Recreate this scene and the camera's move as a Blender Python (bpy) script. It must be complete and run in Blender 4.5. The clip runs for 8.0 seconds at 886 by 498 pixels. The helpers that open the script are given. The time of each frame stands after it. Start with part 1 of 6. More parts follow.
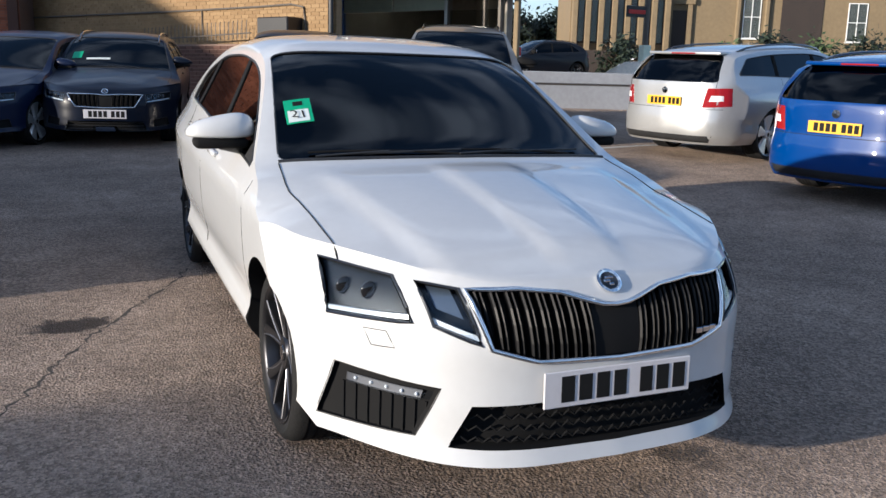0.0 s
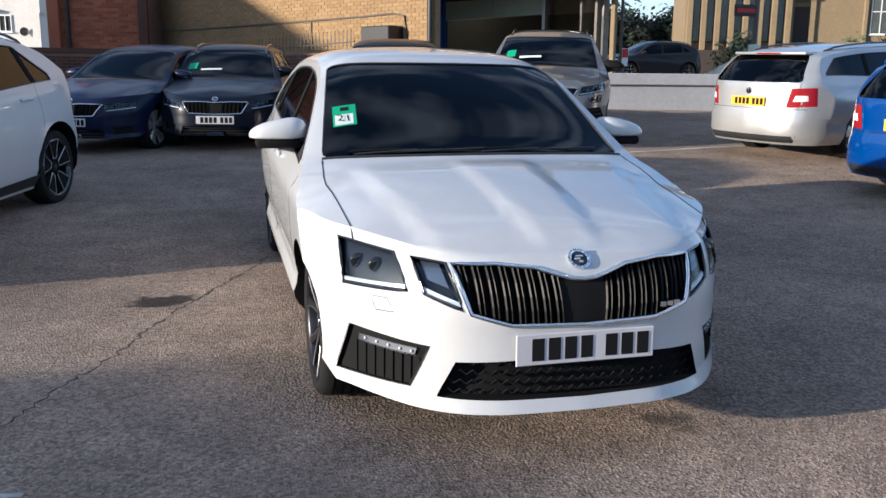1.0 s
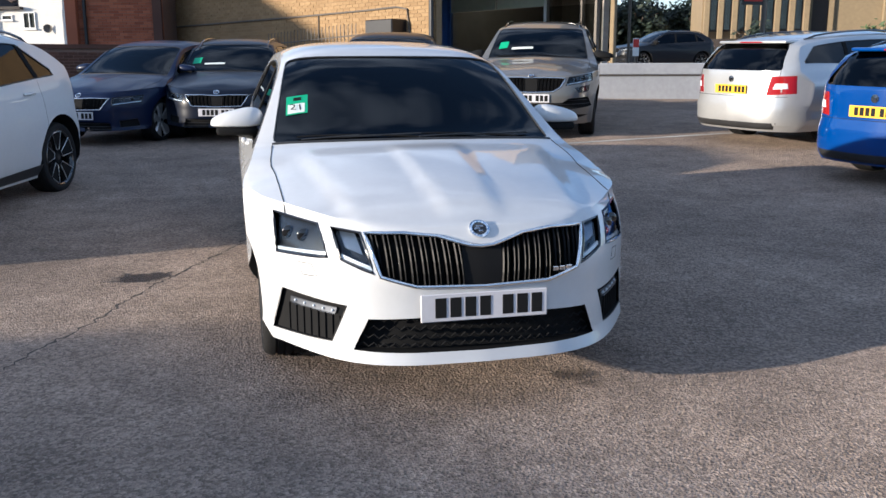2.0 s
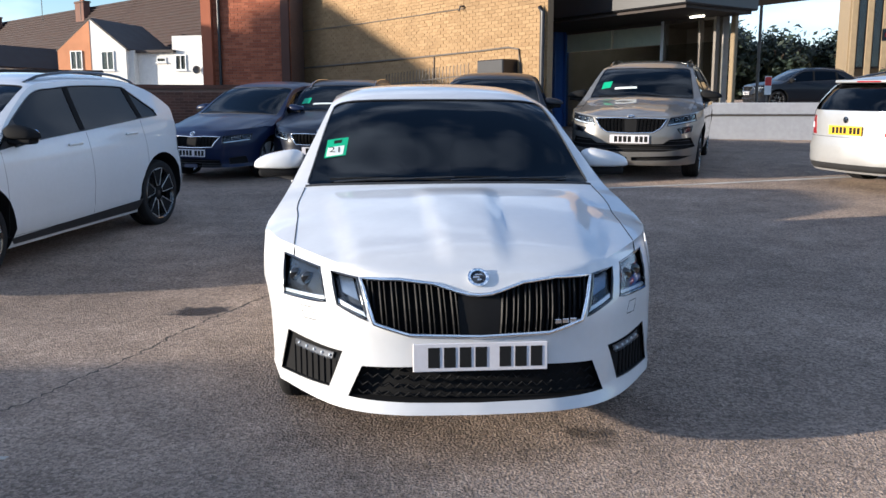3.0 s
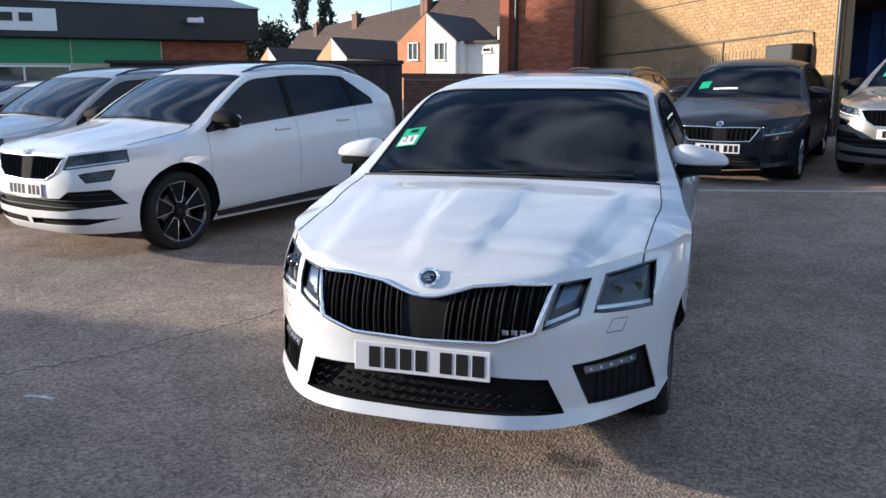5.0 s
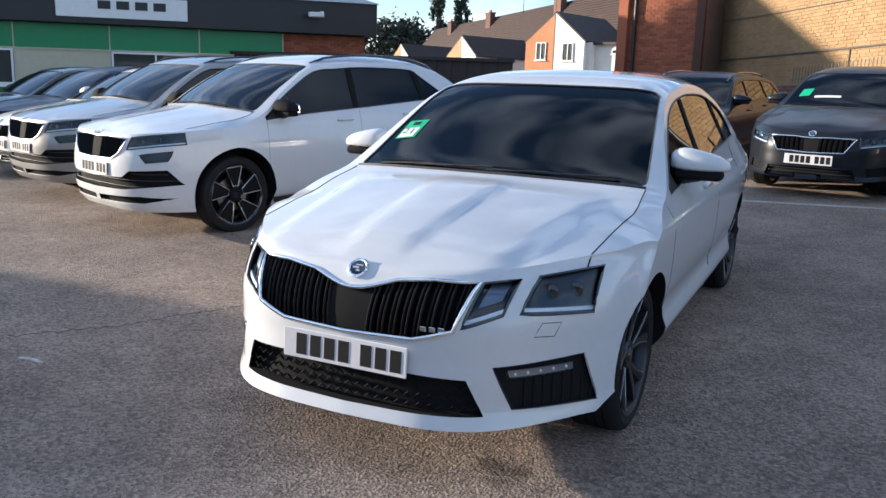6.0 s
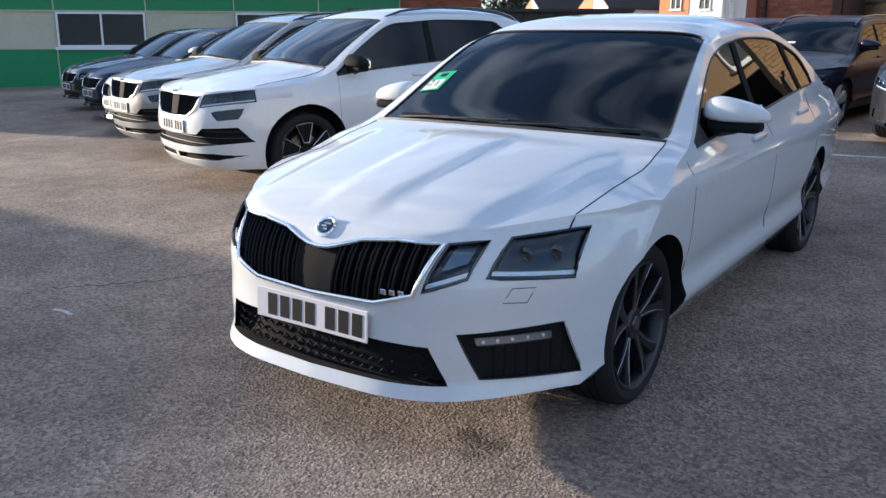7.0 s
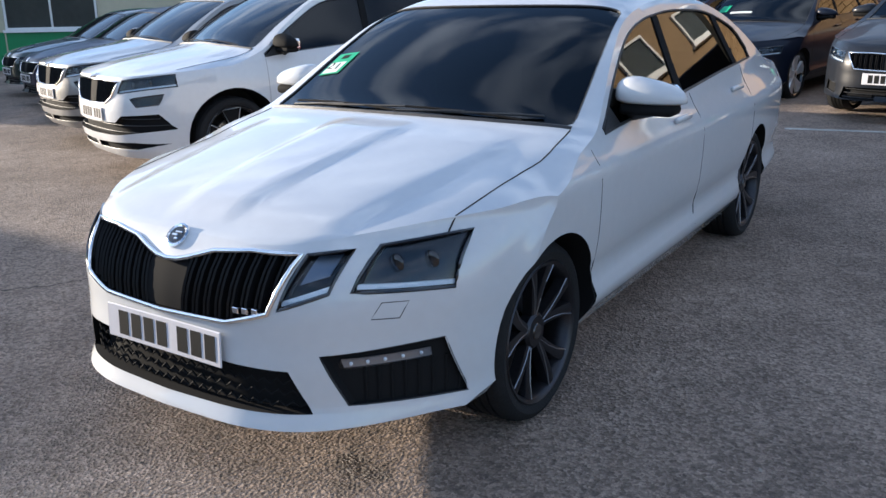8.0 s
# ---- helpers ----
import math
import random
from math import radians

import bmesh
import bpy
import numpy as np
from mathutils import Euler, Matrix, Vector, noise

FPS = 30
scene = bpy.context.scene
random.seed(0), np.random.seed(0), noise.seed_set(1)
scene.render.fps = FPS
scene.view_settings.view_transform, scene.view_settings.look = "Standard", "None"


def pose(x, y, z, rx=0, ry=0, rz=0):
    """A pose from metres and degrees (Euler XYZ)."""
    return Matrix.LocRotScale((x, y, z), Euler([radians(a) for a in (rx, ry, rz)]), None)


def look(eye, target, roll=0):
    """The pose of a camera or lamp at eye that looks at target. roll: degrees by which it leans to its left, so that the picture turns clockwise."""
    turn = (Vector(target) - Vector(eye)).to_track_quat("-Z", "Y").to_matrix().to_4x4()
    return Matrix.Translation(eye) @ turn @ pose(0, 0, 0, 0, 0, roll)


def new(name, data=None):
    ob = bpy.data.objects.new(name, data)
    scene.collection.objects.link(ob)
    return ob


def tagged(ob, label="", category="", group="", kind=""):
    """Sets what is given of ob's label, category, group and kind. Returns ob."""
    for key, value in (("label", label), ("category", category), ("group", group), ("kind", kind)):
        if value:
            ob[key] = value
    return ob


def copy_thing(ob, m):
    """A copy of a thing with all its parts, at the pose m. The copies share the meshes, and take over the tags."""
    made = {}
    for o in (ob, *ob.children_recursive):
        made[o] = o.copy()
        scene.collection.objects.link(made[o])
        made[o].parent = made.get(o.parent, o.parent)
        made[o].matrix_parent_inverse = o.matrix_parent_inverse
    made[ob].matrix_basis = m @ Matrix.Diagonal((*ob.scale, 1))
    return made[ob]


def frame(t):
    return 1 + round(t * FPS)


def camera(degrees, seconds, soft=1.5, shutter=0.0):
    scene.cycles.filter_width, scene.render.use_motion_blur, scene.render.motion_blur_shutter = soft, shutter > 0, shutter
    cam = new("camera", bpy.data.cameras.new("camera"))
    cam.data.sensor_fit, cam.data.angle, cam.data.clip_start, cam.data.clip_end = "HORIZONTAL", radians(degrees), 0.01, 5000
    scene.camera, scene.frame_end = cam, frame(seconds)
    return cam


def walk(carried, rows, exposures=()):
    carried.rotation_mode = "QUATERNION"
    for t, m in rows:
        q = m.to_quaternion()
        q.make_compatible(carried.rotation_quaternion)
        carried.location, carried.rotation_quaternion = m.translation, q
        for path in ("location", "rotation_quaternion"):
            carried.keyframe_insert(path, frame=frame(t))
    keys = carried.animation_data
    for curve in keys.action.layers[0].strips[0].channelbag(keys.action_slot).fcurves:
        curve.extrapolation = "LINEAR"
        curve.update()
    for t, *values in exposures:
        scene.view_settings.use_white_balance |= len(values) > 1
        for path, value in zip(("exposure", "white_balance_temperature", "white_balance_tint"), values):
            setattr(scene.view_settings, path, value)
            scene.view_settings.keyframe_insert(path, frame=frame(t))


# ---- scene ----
cam = camera(54.9, 8.0)
PATH = [
    (0, (-1.457, -2.037, 1.384), (-0.686, -0.244, 0.947), 2.0),
    (0.5, (-1.291, -2.328, 1.425), (-0.693, -0.461, 1.029), 0.5),
    (1, (-1.239, -2.625, 1.423), (-0.721, -0.743, 0.987), 0.9),
    (1.2, (-1.197, -2.714, 1.423), (-0.663, -0.837, 0.986), 0.4),
    (2.3, (-0.798, -3.195, 1.452), (-0.441, -1.281, 0.993), 0.1),
    (2.5, (-0.698, -3.183, 1.463), (-0.438, -1.239, 1.069), -0.0),
    (3, (-0.408, -3.142, 1.464), (-0.243, -1.184, 1.093), 0.1),
    (3.5, (-0.036, -3.126, 1.46), (-0.099, -1.16, 1.096), -1.3),
    (4, (0.26, -3.019, 1.458), (0.041, -1.071, 1.061), -1.0),
    (4.5, (0.594, -2.894, 1.474), (0.271, -0.958, 1.094), -2.0),
    (5, (0.959, -2.828, 1.466), (0.375, -0.957, 1.069), -0.1),
    (5.2, (1.1, -2.763, 1.467), (0.42, -0.923, 1.081), -0.1),
    (6.3, (1.773, -2.394, 1.431), (0.828, -0.686, 0.996), 1.5),
    (6.5, (1.889, -2.305, 1.441), (0.862, -0.656, 0.965), 0.6),
    (7, (1.986, -2.054, 1.411), (0.873, -0.47, 0.907), 0.2),
    (7.5, (2.028, -1.841, 1.409), (0.927, -0.256, 0.882), -1.0),
    (8, (2.075, -1.585, 1.419), (1.012, 0.015, 0.861), -0.8),
]
walk(cam, [(t, look(eye, target, roll)) for t, eye, target, roll in PATH], [(0, 0.79, 5480, 10), (1.2, 1.00, 5520, 10), (3.5, 1.29, 5540, 10), (5.2, 1.34, 5650, 10), (8, 1.50, 5720, 10)])
# ---------------------------------------------------------------- world, sun, exposure
SUN_EL = radians(9.6)
TO_SUN = Vector((-1.0, -0.14, math.tan(SUN_EL) * math.hypot(1.0, 0.14))).normalized()
world = bpy.data.worlds.new("sky")
scene.world = world
world.use_nodes = True
wn, wl = world.node_tree.nodes, world.node_tree.links
wn.clear()
w_out = wn.new("ShaderNodeOutputWorld")
w_bg = wn.new("ShaderNodeBackground")
w_sky = wn.new("ShaderNodeTexSky")
w_sky.sky_type = "NISHITA"
w_sky.sun_disc = False
w_sky.sun_elevation = radians(18)
w_sky.sun_rotation = radians(-98)
w_sky.air_density = 1.0
w_sky.dust_density = 0.5
w_sky.ozone_density = 2.5
w_bg.inputs["Strength"].default_value = 0.082
w_tc = wn.new("ShaderNodeTexCoord")
w_map = wn.new("ShaderNodeMapping")
w_map.inputs["Scale"].default_value = (1.6, 1.6, 5.0)
w_noise = wn.new("ShaderNodeTexNoise")
w_noise.inputs["Scale"].default_value = 2.6
w_noise.inputs["Detail"].default_value = 7
w_noise.inputs["Roughness"].default_value = 0.48
w_ramp = wn.new("ShaderNodeValToRGB")
w_ramp.color_ramp.elements[0].position = 0.45
w_ramp.color_ramp.elements[1].position = 0.66
w_ramp.color_ramp.elements[1].color = (0.62, 0.62, 0.62, 1)
w_mix = wn.new("ShaderNodeMixRGB")
w_mix.inputs[2].default_value = (8.0, 8.5, 9.2, 1)
wl.new(w_tc.outputs["Generated"], w_map.inputs["Vector"])
wl.new(w_map.outputs["Vector"], w_noise.inputs["Vector"])
wl.new(w_noise.outputs["Fac"], w_ramp.inputs["Fac"])
wl.new(w_ramp.outputs["Color"], w_mix.inputs[0])
wl.new(w_sky.outputs["Color"], w_mix.inputs[1])
wl.new(w_mix.outputs["Color"], w_bg.inputs["Color"])
wl.new(w_bg.outputs["Background"], w_out.inputs["Surface"])

sun_data = bpy.data.lights.new("sun", "SUN")
sun_data.energy = 5.0
sun_data.angle = radians(0.55)
sun_data.color = (1.0, 0.81, 0.58)
sun = new("sun", sun_data)
sun.matrix_world = look(TO_SUN * 60, (0, 0, 0))


# ---------------------------------------------------------------- materials
def nodes_of(m):
    m.use_nodes = True
    return m.node_tree.nodes, m.node_tree.links


def plain(name, colour, rough=0.5, metal=0.0, coat=0.0, vary=0.0, scale=8.0, bump=0.0, bump_scale=40.0, spec=0.5):
    """Principled surface whose colour drifts by `vary` at a large and a small scale, with fine relief."""
    m = bpy.data.materials.new(name)
    n, l = nodes_of(m)
    b = n["Principled BSDF"]
    b.inputs["Base Color"].default_value = (*colour, 1)
    b.inputs["Roughness"].default_value = rough
    b.inputs["Metallic"].default_value = metal
    b.inputs["Coat Weight"].default_value = coat
    b.inputs["Coat Roughness"].default_value = 0.03
    b.inputs["Specular IOR Level"].default_value = spec
    tc = n.new("ShaderNodeTexCoord")
    if vary > 0:
        a, c = n.new("ShaderNodeTexNoise"), n.new("ShaderNodeTexNoise")
        a.inputs["Scale"].default_value, a.inputs["Detail"].default_value = scale, 6
        c.inputs["Scale"].default_value, c.inputs["Detail"].default_value = scale * 9, 4
        add = n.new("ShaderNodeMath")
        add.operation = "ADD"
        ramp = n.new("ShaderNodeMapRange")
        ramp.inputs["From Min"].default_value, ramp.inputs["From Max"].default_value = 0.7, 1.3
        ramp.inputs["To Min"].default_value, ramp.inputs["To Max"].default_value = 1 - vary, 1 + vary
        mul = n.new("ShaderNodeVectorMath")
        mul.operation = "SCALE"
        mul.inputs[0].default_value = colour
        l.new(tc.outputs["Object"], a.inputs["Vector"])
        l.new(tc.outputs["Object"], c.inputs["Vector"])
        l.new(a.outputs["Fac"], add.inputs[0])
        l.new(c.outputs["Fac"], add.inputs[1])
        l.new(add.outputs[0], ramp.inputs["Value"])
        l.new(ramp.outputs["Result"], mul.inputs["Scale"])
        l.new(mul.outputs["Vector"], b.inputs["Base Color"])
        rr = n.new("ShaderNodeMapRange")
        rr.inputs["To Min"].default_value, rr.inputs["To Max"].default_value = rough * 0.8, min(1.0, rough * 1.2)
        l.new(a.outputs["Fac"], rr.inputs["Value"])
        l.new(rr.outputs["Result"], b.inputs["Roughness"])
    if bump > 0:
        g = n.new("ShaderNodeTexNoise")
        g.inputs["Scale"].default_value, g.inputs["Detail"].default_value = bump_scale, 5
        bp = n.new("ShaderNodeBump")
        bp.inputs["Strength"].default_value, bp.inputs["Distance"].default_value = bump, 0.01
        l.new(tc.outputs["Object"], g.inputs["Vector"])
        l.new(g.outputs["Fac"], bp.inputs["Height"])
        l.new(bp.outputs["Normal"], b.inputs["Normal"])
    return m


def paint(name, colour, metal=0.0, rough=0.35, coat=1.0, haze=0.03):
    """Car lacquer: clear coat over colour, with a faint film of road dust and orange peel."""
    m = plain(name, colour, rough, metal, coat=coat, vary=0.025, scale=3.0)
    n, l = nodes_of(m)
    b = n["Principled BSDF"]
    b.inputs["Specular IOR Level"].default_value = 0.15
    b.inputs["Coat Roughness"].default_value = haze
    tc = n.new("ShaderNodeTexCoord")
    g = n.new("ShaderNodeTexNoise")
    g.inputs["Scale"].default_value = 55
    bp = n.new("ShaderNodeBump")
    bp.inputs["Strength"].default_value, bp.inputs["Distance"].default_value = 0.02, 0.002
    l.new(tc.outputs["Object"], g.inputs["Vector"])
    l.new(g.outputs["Fac"], bp.inputs["Height"])
    l.new(bp.outputs["Normal"], b.inputs["Coat Normal"])
    return m


def glazing(name, tint, rough=0.0, bend=0.0, ior=1.5):
    """Thin tinted pane: lets through `tint` of the light and mirrors by Fresnel."""
    m = bpy.data.materials.new(name)
    n, l = nodes_of(m)
    n.clear()
    out = n.new("ShaderNodeOutputMaterial")
    tr, gl = n.new("ShaderNodeBsdfTransparent"), n.new("ShaderNodeBsdfGlossy")
    tr.inputs["Color"].default_value = (*tint, 1)
    gl.inputs["Roughness"].default_value = rough
    facing, power, fr, mix = n.new("ShaderNodeLayerWeight"), n.new("ShaderNodeMath"), n.new("ShaderNodeMath"), n.new("ShaderNodeMixShader")
    head_on = ((ior - 1) / (ior + 1)) ** 2
    facing.inputs["Blend"].default_value = 0.5
    power.operation, fr.operation = "POWER", "MULTIPLY_ADD"
    power.inputs[1].default_value = 5.0
    fr.inputs[1].default_value, fr.inputs[2].default_value = 1 - head_on, head_on
    l.new(facing.outputs["Facing"], power.inputs[0])
    l.new(power.outputs[0], fr.inputs[0])
    if bend > 0:
        g, bp = n.new("ShaderNodeTexNoise"), n.new("ShaderNodeBump")
        tc = n.new("ShaderNodeTexCoord")
        g.inputs["Scale"].default_value = 1.1
        bp.inputs["Strength"].default_value, bp.inputs["Distance"].default_value = bend, 0.05
        l.new(tc.outputs["Object"], g.inputs["Vector"])
        l.new(g.outputs["Fac"], bp.inputs["Height"])
        l.new(bp.outputs["Normal"], gl.inputs["Normal"])
    l.new(fr.outputs[0], mix.inputs["Fac"])
    l.new(tr.outputs["BSDF"], mix.inputs[1])
    l.new(gl.outputs["BSDF"], mix.inputs[2])
    l.new(mix.outputs["Shader"], out.inputs["Surface"])
    return m


def masonry(name, dark, light, rough=0.9):
    """Fired brick: each brick takes its own tone, with sooty blotches and a sandy grain."""
    m = bpy.data.materials.new(name)
    n, l = nodes_of(m)
    b = n["Principled BSDF"]
    b.inputs["Roughness"].default_value = rough
    geo, tc = n.new("ShaderNodeNewGeometry"), n.new("ShaderNodeTexCoord")
    info = n.new("ShaderNodeObjectInfo")
    big, fine = n.new("ShaderNodeTexNoise"), n.new("ShaderNodeTexNoise")
    big.inputs["Scale"].default_value, big.inputs["Detail"].default_value = 0.6, 5
    fine.inputs["Scale"].default_value, fine.inputs["Detail"].default_value = 45, 4
    add = n.new("ShaderNodeMath")
    add.operation = "ADD"
    fra = n.new("ShaderNodeMath")
    fra.operation = "FRACT"
    ramp = n.new("ShaderNodeValToRGB")
    ramp.color_ramp.elements[0].color = (*dark, 1)
    ramp.color_ramp.elements[1].color = (*light, 1)
    mul = n.new("ShaderNodeMixRGB")
    mul.blend_type = "MULTIPLY"
    mul.inputs[0].default_value = 0.55
    stain = n.new("ShaderNodeMapRange")
    stain.inputs["From Min"].default_value, stain.inputs["From Max"].default_value = 0.3, 0.7
    stain.inputs["To Min"].default_value, stain.inputs["To Max"].default_value = 0.62, 1.15
    bp = n.new("ShaderNodeBump")
    bp.inputs["Strength"].default_value, bp.inputs["Distance"].default_value = 0.4, 0.006
    l.new(geo.outputs["Random Per Island"], add.inputs[0])
    l.new(info.outputs["Random"], add.inputs[1])
    l.new(add.outputs[0], fra.inputs[0])
    l.new(fra.outputs[0], ramp.inputs["Fac"])
    l.new(tc.outputs["Object"], big.inputs["Vector"])
    l.new(tc.outputs["Object"], fine.inputs["Vector"])
    l.new(big.outputs["Fac"], stain.inputs["Value"])
    l.new(ramp.outputs["Color"], mul.inputs[1])
    l.new(stain.outputs["Result"], mul.inputs[2])
    l.new(mul.outputs["Color"], b.inputs["Base Color"])
    l.new(fine.outputs["Fac"], bp.inputs["Height"])
    l.new(bp.outputs["Normal"], b.inputs["Normal"])
    return m


def asphalt_material():
    """Worn car-park asphalt: pale and dark aggregate, patchy wear, one oil stain beside the parked car."""
    m = bpy.data.materials.new("asphalt")
    n, l = nodes_of(m)
    b = n["Principled BSDF"]
    tc = n.new("ShaderNodeTexCoord")
    pos = tc.outputs["Object"]

    def noise_node(scale, detail=6, rough=0.6):
        t = n.new("ShaderNodeTexNoise")
        t.inputs["Scale"].default_value, t.inputs["Detail"].default_value = scale, detail
        t.inputs["Roughness"].default_value = rough
        l.new(pos, t.inputs["Vector"])
        return t.outputs["Fac"]

    def remap(v, a, c, lo, hi):
        r = n.new("ShaderNodeMapRange")
        r.inputs["From Min"].default_value, r.inputs["From Max"].default_value = a, c
        r.inputs["To Min"].default_value, r.inputs["To Max"].default_value = lo, hi
        l.new(v, r.inputs["Value"])
        return r.outputs["Result"]

    def times(a, c):
        t = n.new("ShaderNodeMath")
        t.operation = "MULTIPLY"
        l.new(a, t.inputs[0])
        l.new(c, t.inputs[1])
        return t.outputs[0]

    vor = n.new("ShaderNodeTexVoronoi")
    vor.inputs["Scale"].default_value = 78
    l.new(pos, vor.inputs["Vector"])
    sep = n.new("ShaderNodeSeparateColor")
    l.new(vor.outputs["Color"], sep.inputs["Color"])
    stones = remap(sep.outputs[0], 0.0, 1.0, 0.58, 1.36)
    grain = remap(noise_node(150, 3), 0.32, 0.68, 0.74, 1.25)
    clusters = remap(noise_node(38, 2), 0.35, 0.65, 0.88, 1.12)
    patch = remap(noise_node(0.45, 6), 0.35, 0.68, 0.72, 1.22)
    blotch = remap(noise_node(3.2, 6), 0.35, 0.65, 0.84, 1.13)
    # oil stain: a lobed blot about 0.6 m long
    warp = n.new("ShaderNodeTexNoise")
    warp.inputs["Scale"].default_value, warp.inputs["Detail"].default_value = 5.0, 5
    l.new(pos, warp.inputs["Vector"])
    sub = n.new("ShaderNodeVectorMath")
    sub.operation = "MULTIPLY_ADD"
    sub.inputs[1].default_value = (0.46, 0.40, 0)
    l.new(warp.outputs["Color"], sub.inputs[0])
    l.new(pos, sub.inputs[2])
    mp = n.new("ShaderNodeMapping")
    mp.vector_type = "POINT"
    mp.inputs["Location"].default_value = (1.31 * 3.4, -2.66 * 8.0, 0)
    mp.inputs["Scale"].default_value = (3.4, 8.0, 0)
    l.new(sub.outputs["Vector"], mp.inputs["Vector"])
    ln = n.new("ShaderNodeVectorMath")
    ln.operation = "LENGTH"
    l.new(mp.outputs["Vector"], ln.inputs[0])
    oil = remap(ln.outputs["Value"], 0.70, 0.98, 0.16, 1.0)
    # small darker spot before the bumper
    mp2 = n.new("ShaderNodeMapping")
    mp2.vector_type = "POINT"
    mp2.inputs["Location"].default_value = (-0.78 * 8.0, -0.44 * 11.0, 0)
    mp2.inputs["Scale"].default_value = (8.0, 11.0, 0)
    l.new(sub.outputs["Vector"], mp2.inputs["Vector"])
    ln2 = n.new("ShaderNodeVectorMath")
    ln2.operation = "LENGTH"
    l.new(mp2.outputs["Vector"], ln2.inputs[0])
    oil = times(oil, remap(ln2.outputs["Value"], 0.45, 1.0, 0.45, 1.0))
    total = times(times(times(times(stones, clusters), grain), times(patch, blotch)), oil)
    col = n.new("ShaderNodeVectorMath")
    col.operation = "SCALE"
    col.inputs[0].default_value = (0.336, 0.260, 0.205)
    l.new(total, col.inputs["Scale"])
    l.new(col.outputs["Vector"], b.inputs["Base Color"])
    l.new(remap(oil, 0.3, 1.0, 0.35, 0.82), b.inputs["Roughness"])
    b.inputs["Specular IOR Level"].default_value = 0.2
    b.inputs["Diffuse Roughness"].default_value = 0.5
    bp = n.new("ShaderNodeBump")
    bp.inputs["Strength"].default_value, bp.inputs["Distance"].default_value = 1.0, 0.013
    l.new(times(vor.outputs["Distance"], grain), bp.inputs["Height"])
    l.new(bp.outputs["Normal"], b.inputs["Normal"])
    return m


M = {}
M["asphalt"] = asphalt_material()
M["white"] = paint("white_lacquer", (0.53, 0.535, 0.54), rough=0.4)
M["white_suv"] = paint("white_lacquer_suv", (0.58, 0.585, 0.59), rough=0.4)
M["navy"] = paint("navy_lacquer", (0.005, 0.010, 0.034), coat=0.22, haze=0.04)
M["graphite"] = paint("graphite_lacquer", (0.009, 0.011, 0.016), coat=0.22, haze=0.05)
M["black_blue"] = paint("black_blue_lacquer", (0.005, 0.008, 0.018), coat=0.22, haze=0.04)
M["beige"] = paint("warm_grey_lacquer", (0.150, 0.145, 0.136), 0.35)
M["stone_grey"] = paint("stone_grey_lacquer", (0.26, 0.255, 0.245), 0.4)
M["silver"] = paint("silver_lacquer", (0.47, 0.47, 0.465), 0.6)
M["blue"] = paint("bright_blue_lacquer", (0.0006, 0.036, 0.18), 0.0)
M["dark_green"] = paint("dark_green_lacquer", (0.012, 0.028, 0.026), 0.4)
M["cavity"] = plain("cavity_black", (0.012, 0.012, 0.0125), 0.85, spec=0.08)
M["trim"] = plain("black_plastic", (0.022, 0.022, 0.023), 0.5, vary=0.15, bump=0.1, bump_scale=300)
M["gloss"] = plain("gloss_black", (0.012, 0.012, 0.013), 0.12, coat=0.6)
M["chrome"] = plain("chrome", (0.80, 0.80, 0.80), 0.10, 1.0)
M["rubber"] = plain("tyre_rubber", (0.015, 0.015, 0.0155), 0.8, vary=0.25, scale=12, bump=0.2, bump_scale=120, spec=0.2)
M["alloy"] = plain("anthracite_alloy", (0.040, 0.040, 0.045), 0.35, 0.85, vary=0.1)
M["machined"] = plain("machined_alloy", (0.74, 0.74, 0.74), 0.3, 0.65)
M["satin_edge"] = plain("satin_spoke_edge", (0.26, 0.26, 0.28), 0.35, 0.8)
M["disc"] = plain("brake_steel", (0.30, 0.29, 0.28), 0.4, 1.0, vary=0.15)
M["glass"] = glazing("tinted_glass", (0.17, 0.19, 0.19), bend=0.02)
M["privacy"] = glazing("privacy_glass", (0.06, 0.065, 0.07), bend=0.03)
M["lens"] = glazing("lamp_lens", (0.86, 0.89, 0.92), rough=0.0, bend=0.04, ior=1.40)
M["lamp_in"] = plain("lamp_bezel", (0.010, 0.012, 0.017), 0.4, spec=0.2)
M["reflector"] = plain("lamp_reflector", (0.75, 0.77, 0.80), 0.08, 1.0)
M["lamp_silver"] = plain("lamp_silver", (0.20, 0.23, 0.28), 0.3, 0.5)
M["drl"] = plain("lamp_strip", (0.80, 0.82, 0.84), 0.2)
M["red_lamp"] = plain("red_lamp", (0.26, 0.010, 0.012), 0.15, coat=1.0)
M["plate_white"] = plain("plate_white", (0.60, 0.58, 0.595), 0.35, vary=0.03)
M["plate_yellow"] = plain("plate_yellow", (0.80, 0.42, 0.02), 0.35, vary=0.03)
M["ink"] = plain("plate_ink", (0.012, 0.012, 0.012), 0.7, spec=0.15)
M["cloth"] = plain("seat_cloth", (0.03, 0.03, 0.032), 0.9, vary=0.15, bump=0.2, bump_scale=500)
M["sticker_green"] = plain("sticker_green", (0.015, 0.36, 0.17), 0.5, vary=0.04)
M["sticker_white"] = plain("sticker_white", (0.70, 0.74, 0.70), 0.5, vary=0.03)
M["slat_black"] = plain("slat_black", (0.008, 0.008, 0.009), 0.42)
M["slat_black"].node_tree.nodes["Principled BSDF"].inputs["Specular IOR Level"].default_value = 0.14
M["seam"] = plain("panel_gap", (0.006, 0.006, 0.006), 0.9)


# ---------------------------------------------------------------- mesh helpers
from mathutils.bvhtree import BVHTree


